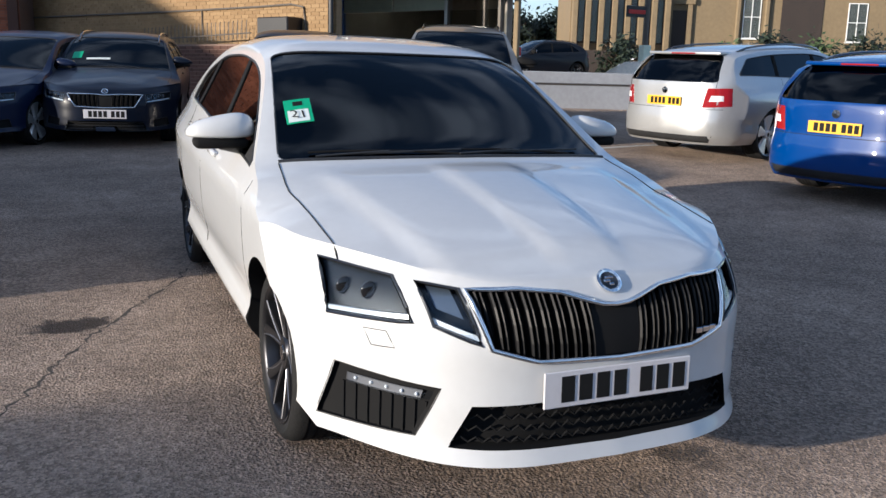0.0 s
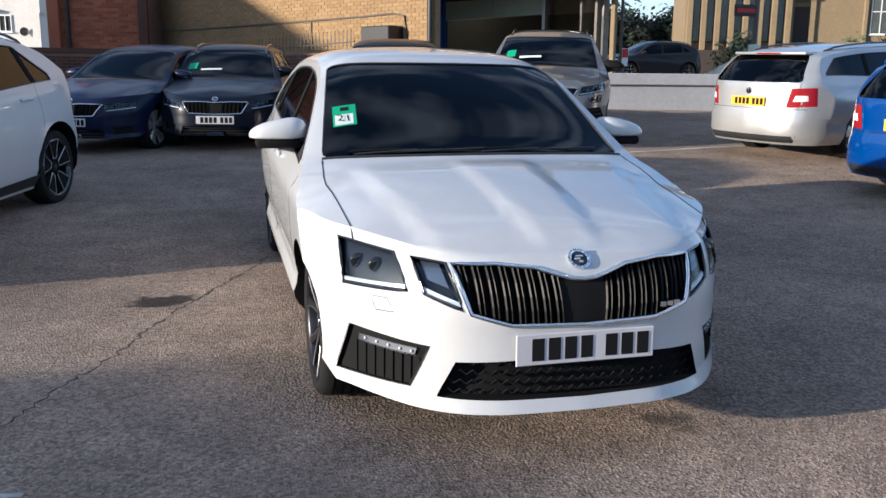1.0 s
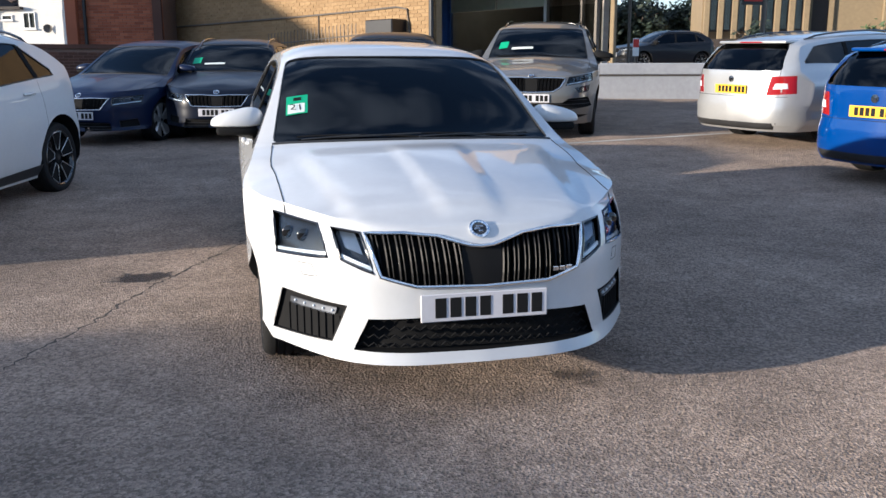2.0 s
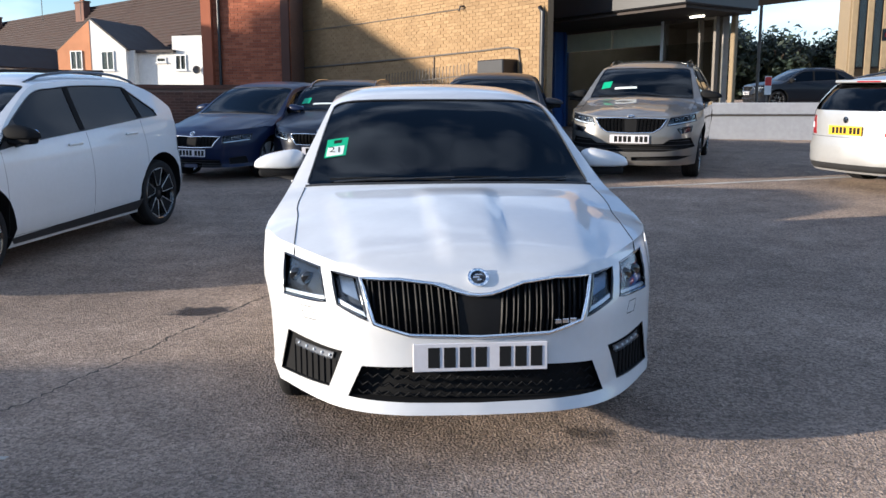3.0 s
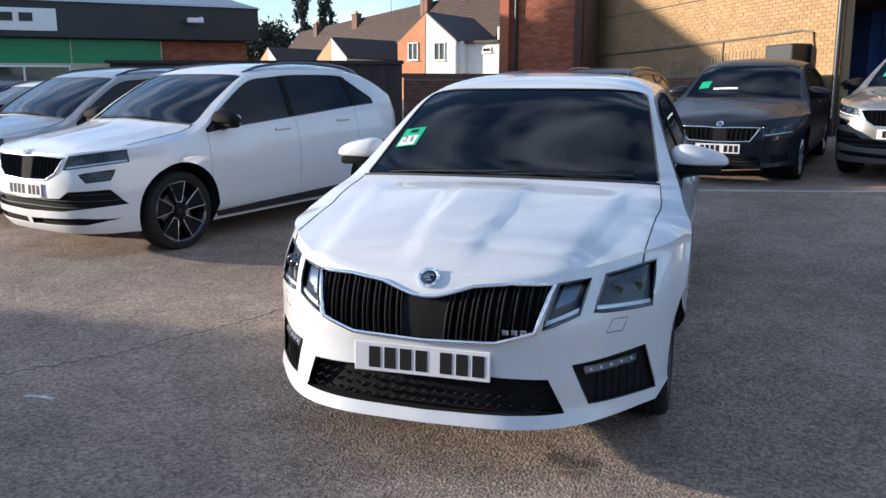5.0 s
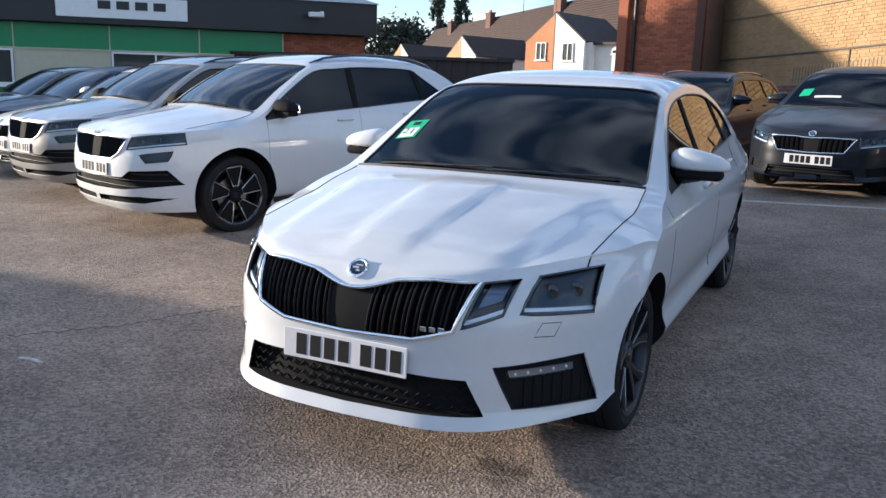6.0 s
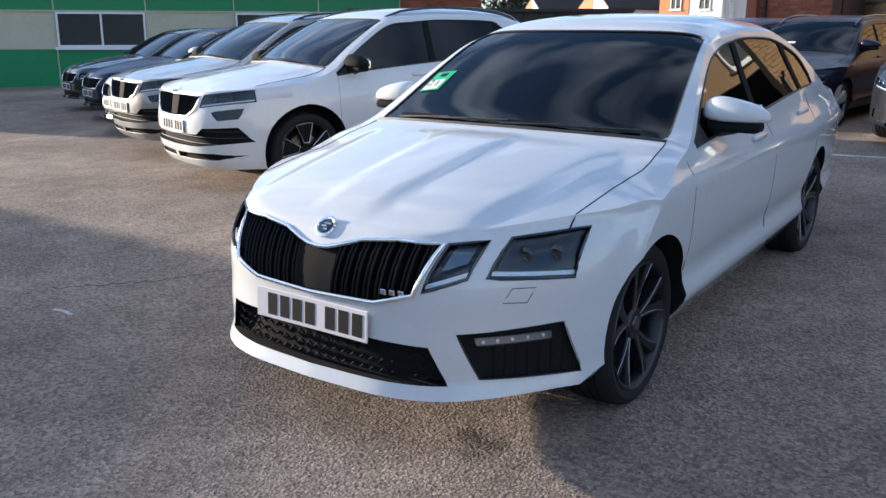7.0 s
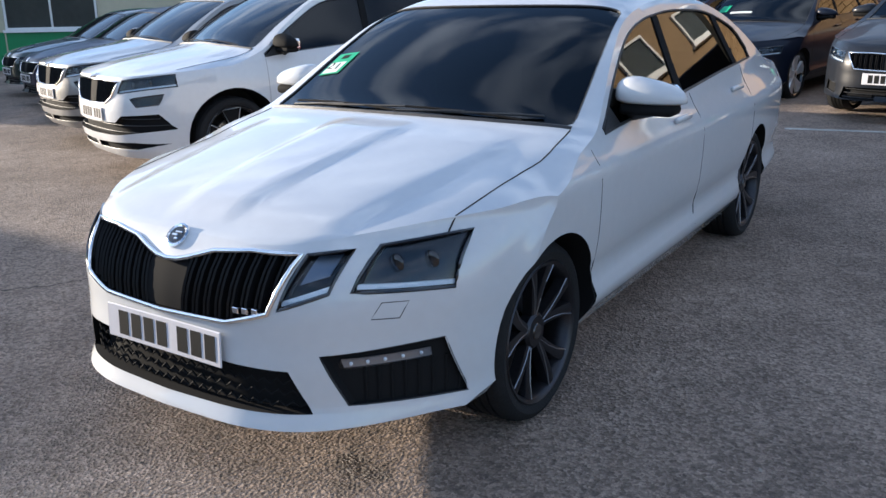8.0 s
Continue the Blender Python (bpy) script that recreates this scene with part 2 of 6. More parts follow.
def mesh_of(name, bm, materials, smooth=None):
    me = bpy.data.meshes.new(name)
    bm.to_mesh(me)
    bm.free()
    for m in materials if isinstance(materials, (list, tuple)) else [materials]:
        me.materials.append(m)
    if smooth is not None:
        me.shade_smooth()
        me.set_sharp_from_angle(angle=radians(smooth))
    return me


def part(name, bm, material, parent, label="", smooth=None, at=None):
    ob = new(name, mesh_of(name, bm, material, smooth))
    ob.parent = parent
    if at is not None:
        ob.matrix_basis = at
    return tagged(ob, label) if label else ob


def thing(name, m, label, category, group="", kind=""):
    ob = new(name)
    ob.empty_display_size = 0.2
    ob.matrix_basis = m
    return tagged(ob, label, category, group, kind)


def box_bm(lo, hi, bevel=0.0, segments=1, bm=None):
    own = bm is None
    bm = bmesh.new() if own else bm
    made = bmesh.ops.create_cube(bm, size=1.0)["verts"]
    size = Vector(hi) - Vector(lo)
    mid = (Vector(hi) + Vector(lo)) / 2
    for v in made:
        v.co = Vector((v.co.x * size.x, v.co.y * size.y, v.co.z * size.z)) + mid
    if bevel > 0:
        edges = list({e for v in made for e in v.link_edges})
        bmesh.ops.bevel(bm, geom=edges, offset=bevel, segments=segments, affect="EDGES", profile=0.5)
    return bm


def tube(bm, pts, r, closed=False, seg=6):
    """Round bar of radius r along a polyline."""
    pts = [Vector(p) for p in pts]
    n = len(pts)
    rings = []
    for i, p in enumerate(pts):
        a = pts[(i - 1) % n] if closed or i > 0 else p
        c = pts[(i + 1) % n] if closed or i < n - 1 else p
        d = (c - a).normalized() if (c - a).length > 1e-9 else Vector((0, 0, 1))
        up = Vector((0, 0, 1)) if abs(d.z) < 0.9 else Vector((0, 1, 0))
        s = d.cross(up).normalized()
        t = s.cross(d)
        rings.append([bm.verts.new(p + r * (math.cos(k * math.tau / seg) * s + math.sin(k * math.tau / seg) * t)) for k in range(seg)])
    for i in range(n if closed else n - 1):
        a, c = rings[i], rings[(i + 1) % n]
        for k in range(seg):
            bm.faces.new((a[k], a[(k + 1) % seg], c[(k + 1) % seg], c[k]))
    if not closed:
        bm.faces.new(rings[0])
        bm.faces.new(rings[-1][::-1])
    return bm


def lathe(bm, profile, seg=48, axis_x=True):
    """Turns a closed (x along the axle, radius) profile round the axle."""
    rings = []
    for k in range(seg):
        a = k * math.tau / seg
        rings.append([bm.verts.new((x, r * math.cos(a), r * math.sin(a))) for x, r in profile])
    n = len(profile)
    for k in range(seg):
        a, c = rings[k], rings[(k + 1) % seg]
        for i in range(n):
            bm.faces.new((a[i], a[(i + 1) % n], c[(i + 1) % n], c[i]))
    return bm


def curve(pts):
    """Smooth monotone curve through points (x rising)."""
    xs, ys = [p[0] for p in pts], [p[1] for p in pts]
    n = len(xs)
    d = [(ys[i + 1] - ys[i]) / (xs[i + 1] - xs[i]) for i in range(n - 1)]
    m = [d[0]] + [0.0 if d[i - 1] * d[i] <= 0 else 2 * d[i - 1] * d[i] / (d[i - 1] + d[i]) for i in range(1, n - 1)] + [d[-1]]

    def f(x):
        if x <= xs[0]:
            return ys[0]
        if x >= xs[-1]:
            return ys[-1]
        i = 0
        while xs[i + 1] <= x:
            i += 1
        h = xs[i + 1] - xs[i]
        t = (x - xs[i]) / h
        return (1 + 2 * t) * (1 - t) ** 2 * ys[i] + t * (1 - t) ** 2 * h * m[i] + t * t * (3 - 2 * t) * ys[i + 1] + t * t * (t - 1) * h * m[i + 1]

    return f


def mellow(f, d):
    """The curve f, averaged over a short stretch, so that its bends flow."""
    return lambda x: (f(x - 2 * d) + 2 * f(x - d) + 3 * f(x) + 2 * f(x + d) + f(x + 2 * d)) / 9


def ease(a, c, x):
    t = min(1.0, max(0.0, (x - a) / (c - a)))
    return t * t * (3 - 2 * t)


# ---------------------------------------------------------------- cars
# Every car stands on z = 0 with its nose at y = 0 facing -y; x is across.
HATCH = dict(
    L=4.69, axle=(0.890, 3.540), wr=0.319, track=0.733, arch=0.342, roof=0.605, roof_z=1.43, wk=0.15, zb=0.238,
    top=[(-0.1, 0.730), (0.06, 0.754), (0.13, 0.774), (0.25, 0.814), (0.5, 0.868), (0.8, 0.915), (1.08, 0.955), (1.20, 0.975), (1.35, 1.045),
         (1.6, 1.178), (1.85, 1.306), (2.02, 1.385), (2.2, 1.435), (2.6, 1.463), (3.0, 1.45), (3.35, 1.382), (3.65, 1.268), (3.95, 1.125), (4.14, 1.052),
         (4.4, 1.036), (4.62, 1.025), (4.69, 0.995)],
    belt=[(0, 0.78), (0.5, 0.80), (1.2, 0.905), (1.4, 0.925), (2.3, 0.972), (3.2, 1.022), (3.8, 1.04), (4.4, 1.0), (4.7, 0.96)],
    hw=[(0, 0.885), (0.9, 0.905), (2.3, 0.905), (3.2, 0.898), (3.6, 0.885), (4.1, 0.845), (4.45, 0.80), (4.69, 0.75)],
    plan_f=[(0, -0.012), (0.26, 0), (0.4, 0.03), (0.51, 0.085), (0.6, 0.165), (0.66, 0.24), (0.72, 0.325), (0.78, 0.42), (0.82, 0.48), (0.85, 0.55), (0.875, 0.64), (0.89, 0.74)],
    prof_f=[(0.19, -0.028), (0.225, -0.036), (0.255, -0.030), (0.285, -0.006), (0.4, -0.008), (0.5, 0), (0.57, 0.0), (0.62, 0.010), (0.68, 0.035), (0.745, 0.085), (0.79, 0.14)],
    plan_r=[(0, 0), (0.4, 0.03), (0.65, 0.12), (0.8, 0.3), (0.88, 0.5)],
    prof_r=[(0.2, 0.10), (0.35, 0.0), (0.6, 0.0), (0.8, 0.02), (1.0, 0.06)],
    crown=[(0, 0.05), (0.5, 0.08), (0.9, 0.06), (1.15, 0.02), (2.0, 0.018), (2.4, 0.03), (3.5, 0.03), (4.3, 0.04)],
    ws=(1.215, 0.745, 2.02, 0.615), dlo=((3.36, 1.38), (3.60, 1.10)),
    pillars=[(2.30, 2.36), (3.27, 3.17)], handles=[(2.16, 0.89), (3.12, 0.925)], doors=(1.215, 2.40, 3.34), rear="t", rw=(3.42, 0.56, 4.28, 0.60))

ESTATE = dict(HATCH, hw=[(0, 0.885), (0.9, 0.905), (2.3, 0.905), (3.7, 0.905), (4.4, 0.885), (4.69, 0.85)], top=HATCH["top"][:13] + [(2.6, 1.462), (3.2, 1.452), (3.8, 1.415), (4.15, 1.37), (4.28, 1.325), (4.45, 1.18), (4.60, 1.02), (4.69, 0.93)],
              belt=[(0, 0.78), (0.5, 0.80), (1.2, 0.93), (1.4, 0.955), (2.3, 1.0), (3.2, 1.03), (4.2, 1.06), (4.7, 1.02)],
              dlo=((3.85, 1.36), (4.22, 1.09)),
              pillars=[(2.36, 2.44), (3.40, 3.36)], rear="r", rw=(0.985, 0.68, 1.31, 0.56),
              prof_r=[(0.2, 0.10), (0.35, 0.0), (0.55, 0.0), (0.62, 0.03), (0.95, 0.05), (1.05, 0.10), (1.35, 0.42), (1.45, 0.5)])

SUV = dict(
    L=4.31, axle=(0.87, 3.508), wr=0.345, track=0.765, arch=0.412, roof=0.62, roof_z=1.57, wk=0.18, zb=0.235,
    top=[(-0.1, 0.86), (0.08, 0.902), (0.16, 0.932), (0.5, 0.995), (0.95, 1.055), (1.06, 1.085), (1.3, 1.235), (1.6, 1.392), (1.8, 1.485), (2.05, 1.556),
         (2.5, 1.59), (3.0, 1.58), (3.34, 1.55), (3.55, 1.505), (3.71, 1.445), (3.88, 1.33), (4.05, 1.19), (4.18, 1.10), (4.31, 1.0)],
    belt=[(0, 0.91), (1.0, 0.965), (1.4, 1.01), (2.5, 1.075), (3.6, 1.135), (4.3, 1.15)],
    hw=[(0, 0.90), (0.9, 0.92), (2.3, 0.92), (3.6, 0.92), (4.1, 0.89), (4.31, 0.84)],
    plan_f=[(0, -0.01), (0.3, 0.0), (0.5, 0.04), (0.65, 0.12), (0.75, 0.22), (0.82, 0.36), (0.88, 0.55), (0.92, 0.75)],
    prof_f=[(0.2, 0.10), (0.3, 0.02), (0.45, -0.01), (0.6, -0.01), (0.75, 0.015), (0.88, 0.045), (0.95, 0.10), (1.0, 0.16)],
    plan_r=[(0, 0), (0.5, 0.03), (0.7, 0.10), (0.82, 0.24), (0.9, 0.42)],
    prof_r=[(0.2, 0.14), (0.35, 0.03), (0.5, 0.0), (0.65, 0.0), (0.72, 0.05), (0.98, 0.06), (1.08, 0.10), (1.45, 0.36), (1.55, 0.46)],
    crown=[(0, 0.03), (0.5, 0.06), (0.9, 0.045), (1.1, 0.02), (2.0, 0.02), (2.4, 0.03), (4.0, 0.03)],
    ws=(1.06, 0.745, 1.83, 0.63), dlo=((3.14, 1.50), (3.58, 1.20)),
    pillars=[(2.30, 2.36), (3.27, 3.24)], handles=[(2.12, 0.97), (3.02, 1.0)], doors=(1.20, 2.33, 3.25), rear="r", rw=(1.10, 0.68, 1.44, 0.60),
    rails=True)


def mirrored(half):
    """Closed outline from the x >= 0 half, whose first and last points lie on x = 0."""
    return list(half) + [(-x, z) for x, z in reversed(half) if x > 1e-6]


HATCH_FACE = dict(
    grille=mirrored([(0, 0.543), (0.27, 0.550), (0.405, 0.588), (0.455, 0.744), (0.306, 0.747), (0.174, 0.734), (0.086, 0.708), (0.045, 0.698), (0, 0.695)]),
    head=[(0.594, 0.641), (0.782, 0.617), (0.784, 0.769), (0.622, 0.757)],
    inner=[(0.430, 0.598), (0.548, 0.642), (0.573, 0.753), (0.470, 0.744)],
    intake=mirrored([(0, 0.280), (0.512, 0.284), (0.455, 0.417), (0, 0.437)]),
    fog=[(0.588, 0.300), (0.808, 0.279), (0.766, 0.468), (0.530, 0.462)],
    drl=[(0.574, 0.416), (0.736, 0.413), (0.734, 0.438), (0.567, 0.441)],
    washer=[(0.637, 0.558), (0.688, 0.551), (0.704, 0.598), (0.655, 0.603)],
    plate_z=0.465, badge_z=0.752, slats=8)

PLAIN_FACE = dict(
    grille=mirrored([(0, 0.535), (0.36, 0.545), (0.46, 0.70), (0.20, 0.705), (0, 0.695)]),
    head=[(0.50, 0.60), (0.78, 0.63), (0.785, 0.725), (0.49, 0.705)],
    intake=mirrored([(0, 0.235), (0.50, 0.245), (0.46, 0.36), (0, 0.37)]),
    fog=[(0.58, 0.28), (0.76, 0.29), (0.74, 0.40), (0.57, 0.38)],
    plate_z=0.455, badge_z=0.74, slats=7)

SUV_FACE = dict(
    grille=mirrored([(0, 0.672), (0.30, 0.682), (0.40, 0.740), (0.475, 0.862), (0.20, 0.872), (0, 0.866)]),
    head=[(0.475, 0.766), (0.83, 0.818), (0.815, 0.912), (0.515, 0.872)],
    lamp=[(0.655, 0.665), (0.775, 0.68), (0.79, 0.76), (0.60, 0.73)],
    intake=mirrored([(0, 0.42), (0.46, 0.43), (0.83, 0.475), (0.775, 0.605), (0.52, 0.59), (0.44, 0.535), (0, 0.52)]),
    fog=[(0.03, 0.30), (0.62, 0.315), (0.80, 0.36), (0.60, 0.375), (0.03, 0.352)],
    plate_z=0.594, badge_z=0.895, slats=8)


class Shell:
    """Lofted outer skin of a car: a box whose six sides bend to the plan, profile and section curves."""

    def __init__(self, s, fine):
        self.s = s
        c = {k: curve(s[k]) for k in ("top", "belt", "hw", "plan_f", "prof_f", "plan_r", "prof_r", "crown")}
        for k, d in (("top", 0.045), ("crown", 0.08), ("belt", 0.06), ("plan_f", 0.02), ("prof_f", 0.012)):
            c[k] = mellow(c[k], d)
        self.c = c
        self.side = curve([(0.15, -0.15), (0.20, -0.112), (0.25, -0.075), (0.30, -0.036), (0.335, -0.016), (0.365, -0.012), (0.40, -0.030), (0.45, -0.034), (0.515, -0.018), (0.60, -0.006), (0.72, 0.0), (0.80, 0.001), (0.835, -0.004), (0.87, -0.026), (0.96, -0.078), (1.05, -0.105), (1.2, -0.12)]) if s["L"] > 4.5 else \
            curve([(0.15, -0.12), (0.22, -0.09), (0.28, -0.06), (0.34, -0.022), (0.42, -0.018), (0.50, -0.014), (0.56, 0.0), (0.7, 0.004), (0.86, -0.006), (0.94, -0.020), (1.04, -0.045), (1.12, -0.065), (1.3, -0.09)])
        L = s["L"]
        nx, nz = (64, 36) if fine else (26, 16)
        us = [-1 + 2 * i / nx for i in range(nx + 1)]
        us = [u * (1.25 - 0.25 * u * u) for u in us]
        step = 0.042 if fine else 0.085
        vs, y = [0.0], 0.0
        while y < L - 0.03:
            y += step * (0.55 if y < 0.45 or y > L - 0.6 else 1.0)
            vs.append(min(y, L))
        if vs[-1] < L:
            vs.append(L)
        ws = [k / nz for k in range(nz + 1)]
        bm = bmesh.new()
        keep = {}
        NX, NY, NZ = len(us), len(vs), len(ws)

        def vert(i, j, k):
            key = (i, j, k)
            if key not in keep:
                keep[key] = bm.verts.new(self.place(us[i], vs[j], ws[k]))
            return keep[key]

        def quad(a, b, c2, d):
            bm.faces.new((vert(*a), vert(*b), vert(*c2), vert(*d)))

        for i in range(NX - 1):
            for j in range(NY - 1):
                quad((i, j, NZ - 1), (i + 1, j, NZ - 1), (i + 1, j + 1, NZ - 1), (i, j + 1, NZ - 1))
                quad((i, j + 1, 0), (i + 1, j + 1, 0), (i + 1, j, 0), (i, j, 0))
        for i in range(NX - 1):
            for k in range(NZ - 1):
                quad((i, 0, k), (i + 1, 0, k), (i + 1, 0, k + 1), (i, 0, k + 1))
                quad((i, NY - 1, k + 1), (i + 1, NY - 1, k + 1), (i + 1, NY - 1, k), (i, NY - 1, k))
        for j in range(NY - 1):
            for k in range(NZ - 1):
                quad((0, j, k), (0, j, k + 1), (0, j + 1, k + 1), (0, j + 1, k))
                quad((NX - 1, j, k + 1), (NX - 1, j, k), (NX - 1, j + 1, k), (NX - 1, j + 1, k + 1))
        bmesh.ops.recalc_face_normals(bm, faces=bm.faces)
        self.bm = bm
        self.bvh = BVHTree.FromBMesh(bm)

    def width(self, y, z):
        s, belt = self.s, self.c["belt"](y)
        w = self.c["hw"](y) + self.side(min(z, belt))
        if z > belt:
            t = (z - belt) / max(0.05, s["roof_z"] - belt)
            w += (s["roof"] - w) * min(1.1, t) ** 0.95
        return w

    def height(self, x, y, we):
        s = self.s
        bow = s["wk"] * (1 - 0.6 * ease(1.2, 2.0, y)) * ease(0.75, 1.1, y) * (1 - ease(2.0, 2.6, y))
        z = self.c["top"](y - bow * x * x)
        u = min(1.0, abs(x) / max(0.05, we))
        z -= self.c["crown"](y) * u * u + (0.024 + 0.021 * ease(0.7, 0.9, y) - 0.030 * ease(0.85, 1.15, y) * (1 - ease(1.85, 2.2, y))) * u ** 9
        # bonnet creases
        if y < 1.25:
            fade = ease(0.10, 0.3, y) * (1 - ease(0.95, 1.2, y))
            for x0, x1, amp, wd in ((0.112, 0.172, 0.010, 0.035), (0.47, 0.62, 0.012, 0.06)):
                xc = x0 + (x1 - x0) * (y - 0.15) / 1.05
                z += fade * amp * (1 - ease(xc - wd * 0.5, xc + wd, abs(x)))
        return z

    def rim_z(self, y):
        """Height of the edge between the side and the roof or windscreen."""
        z = self.c["top"](y)
        for _ in range(6):
            we = self.width(y, z)
            z = self.height(we, y, we)
        return z

    def side_glass(self):
        """Outline (y, z) of the side glazing between belt, roof edge and the rear pillar line."""
        (ya, za), (yb, zb) = self.s["dlo"]
        y = 1.2
        while self.rim_z(y) - 0.036 < self.c["belt"](y) + 0.018:
            y += 0.01
        low, up, y0 = [], [], y
        n = 34
        for i in range(n + 1):
            q = y0 + (yb - y0) * i / n
            lo = self.c["belt"](q) + 0.010
            hi = min(self.rim_z(q) - 0.034 - 0.016 * ease(0.0, 0.6, q - y0), za + (zb - za) * (q - ya) / (yb - ya))
            low.append((q, lo))
            up.append((q, max(hi, lo + 0.018)))
        return low + up[::-1]

    def place(self, u, v, w):
        s, c, L = self.s, self.c, self.s["L"]
        y, z = v, 0.25 + 0.6 * w
        for _ in range(7):
            x = u * self.width(y, z)
            y = v + (c["plan_f"](abs(x)) + c["prof_f"](z)) * max(0.0, 1 - v / 1.5) ** 1.5 - (c["plan_r"](abs(x)) + c["prof_r"](z)) * max(0.0, 1 - (L - v) / 1.1) ** 1.5
            we = self.width(y, z) if abs(u) < 1 else abs(x)
            zt = self.height(x, y, max(we, abs(x)))
            zb = s["zb"] - 0.035 * ease(0.35, 0.85, y) + 0.02 * ease(L - 1.2, L, y)
            zm = min(c["belt"](y), zt - 0.04)
            z = zb + (zm - zb) * w / 0.62 if w < 0.62 else zm + (zt - zm) * (w - 0.62) / 0.38
        return Vector((x, y, z))

    def drop(self, axis, a, c):
        """Point and normal of the skin met along an axis: f, r (x, z), s, p (y, z), t (x, y)."""
        start, way = {"f": ((a, -2, c), (0, 1, 0)), "r": ((a, 9, c), (0, -1, 0)), "s": ((3, a, c), (-1, 0, 0)),
                      "p": ((-3, a, c), (1, 0, 0)), "t": ((a, c, 4), (0, 0, -1))}[axis]
        hit = self.bvh.ray_cast(Vector(start), Vector(way))
        if hit[0] is None:
            guess = {"f": (a, 0.6, c), "r": (a, self.s["L"] - 0.4, c), "s": (0.9, a, c), "p": (-0.9, a, c), "t": (a, c, 1.0)}[axis]
            hit = self.bvh.find_nearest(Vector(guess))
        return hit[0], hit[1]


WAY = {"f": Vector((0, 1, 0)), "r": Vector((0, -1, 0)), "s": Vector((-1, 0, 0)), "p": Vector((1, 0, 0)), "t": Vector((0, 0, -1))}


def resample(poly, step, closed=True):
    out = []
    n = len(poly)
    for i in range(n if closed else n - 1):
        a, c = poly[i], poly[(i + 1) % n]
        k = max(1, int(math.hypot(c[0] - a[0], c[1] - a[1]) / step))
        out += [(a[0] + (c[0] - a[0]) * j / k, a[1] + (c[1] - a[1]) * j / k) for j in range(k)]
    return out if closed else out + [poly[-1]]


def rounded(poly, r, steps=4):
    """Polygon with its corners rounded off by about r."""
    out, n = [], len(poly)
    for i in range(n):
        p, a, c = Vector(poly[i]), Vector(poly[i - 1]), Vector(poly[(i + 1) % n])
        da, dc = a - p, c - p
        k = min(r, da.length * 0.45, dc.length * 0.45)
        s, e = p + da.normalized() * k, p + dc.normalized() * k
        for j in range(steps + 1):
            t = j / steps
            q = s * (1 - t) ** 2 + p * 2 * t * (1 - t) + e * t * t
            out.append((q.x, q.y))
    return out


def pocket(bm, sh, axis, poly, depth, step=0.05):
    """Cutter for a recess of that depth behind an outline on the skin."""
    pts = resample(poly, step)
    outer, inner = [], []
    for a, c in pts:
        p, _ = sh.drop(axis, a, c)
        outer.append(bm.verts.new(p - WAY[axis] * 0.25))
        inner.append(bm.verts.new(p + WAY[axis] * depth))
    n = len(pts)
    faces = [bm.faces.new((outer[i], outer[(i + 1) % n], inner[(i + 1) % n], inner[i])) for i in range(n)]
    faces += [bm.faces.new(outer[::-1]), bm.faces.new(inner)]
    fixed = bmesh.ops.triangulate(bm, faces=faces[-2:])
    return fixed


def panel(sh, axis, poly, off, thick=0.006, step=0.06, bm=None, rake=0.0):
    """Curved sheet that follows the skin inside an outline, raised by off, with real thickness."""
    own = bmesh.new()
    pts = resample(poly, step)
    face = own.faces.new([own.verts.new((a, c, 0)) for a, c in pts])
    lo = [min(p[i] for p in pts) for i in (0, 1)]
    hi = [max(p[i] for p in pts) for i in (0, 1)]
    for i in (0, 1):
        k = int((hi[i] - lo[i]) / step)
        for j in range(1, k + 1):
            co = [0, 0, 0]
            no = [0, 0, 0]
            co[i], no[i] = lo[i] + (hi[i] - lo[i]) * j / (k + 1), 1
            bmesh.ops.bisect_plane(own, geom=own.verts[:] + own.edges[:] + own.faces[:], plane_co=co, plane_no=no)
    for v in own.verts:
        p, nrm = sh.drop(axis, v.co.x, v.co.y)
        v.co = p - WAY[axis] * (off - rake * (v.co.y - lo[1]))
    base = own.faces[:]
    ext = bmesh.ops.extrude_face_region(own, geom=base)
    for v in ext["geom"]:
        if isinstance(v, bmesh.types.BMVert):
            v.co += WAY[axis] * thick
    bmesh.ops.recalc_face_normals(own, faces=own.faces)
    if bm is None:
        return own
    me = bpy.data.meshes.new("tmp")
    own.to_mesh(me)
    own.free()
    bm.from_mesh(me)
    bpy.data.meshes.remove(me)
    return bm


def line_on(sh, axis, pts, off=0.0, step=0.05, closed=False):
    out = []
    for a, c in resample(pts, step, closed):
        p, _ = sh.drop(axis, a, c)
        out.append(p - WAY[axis] * off)
    return out


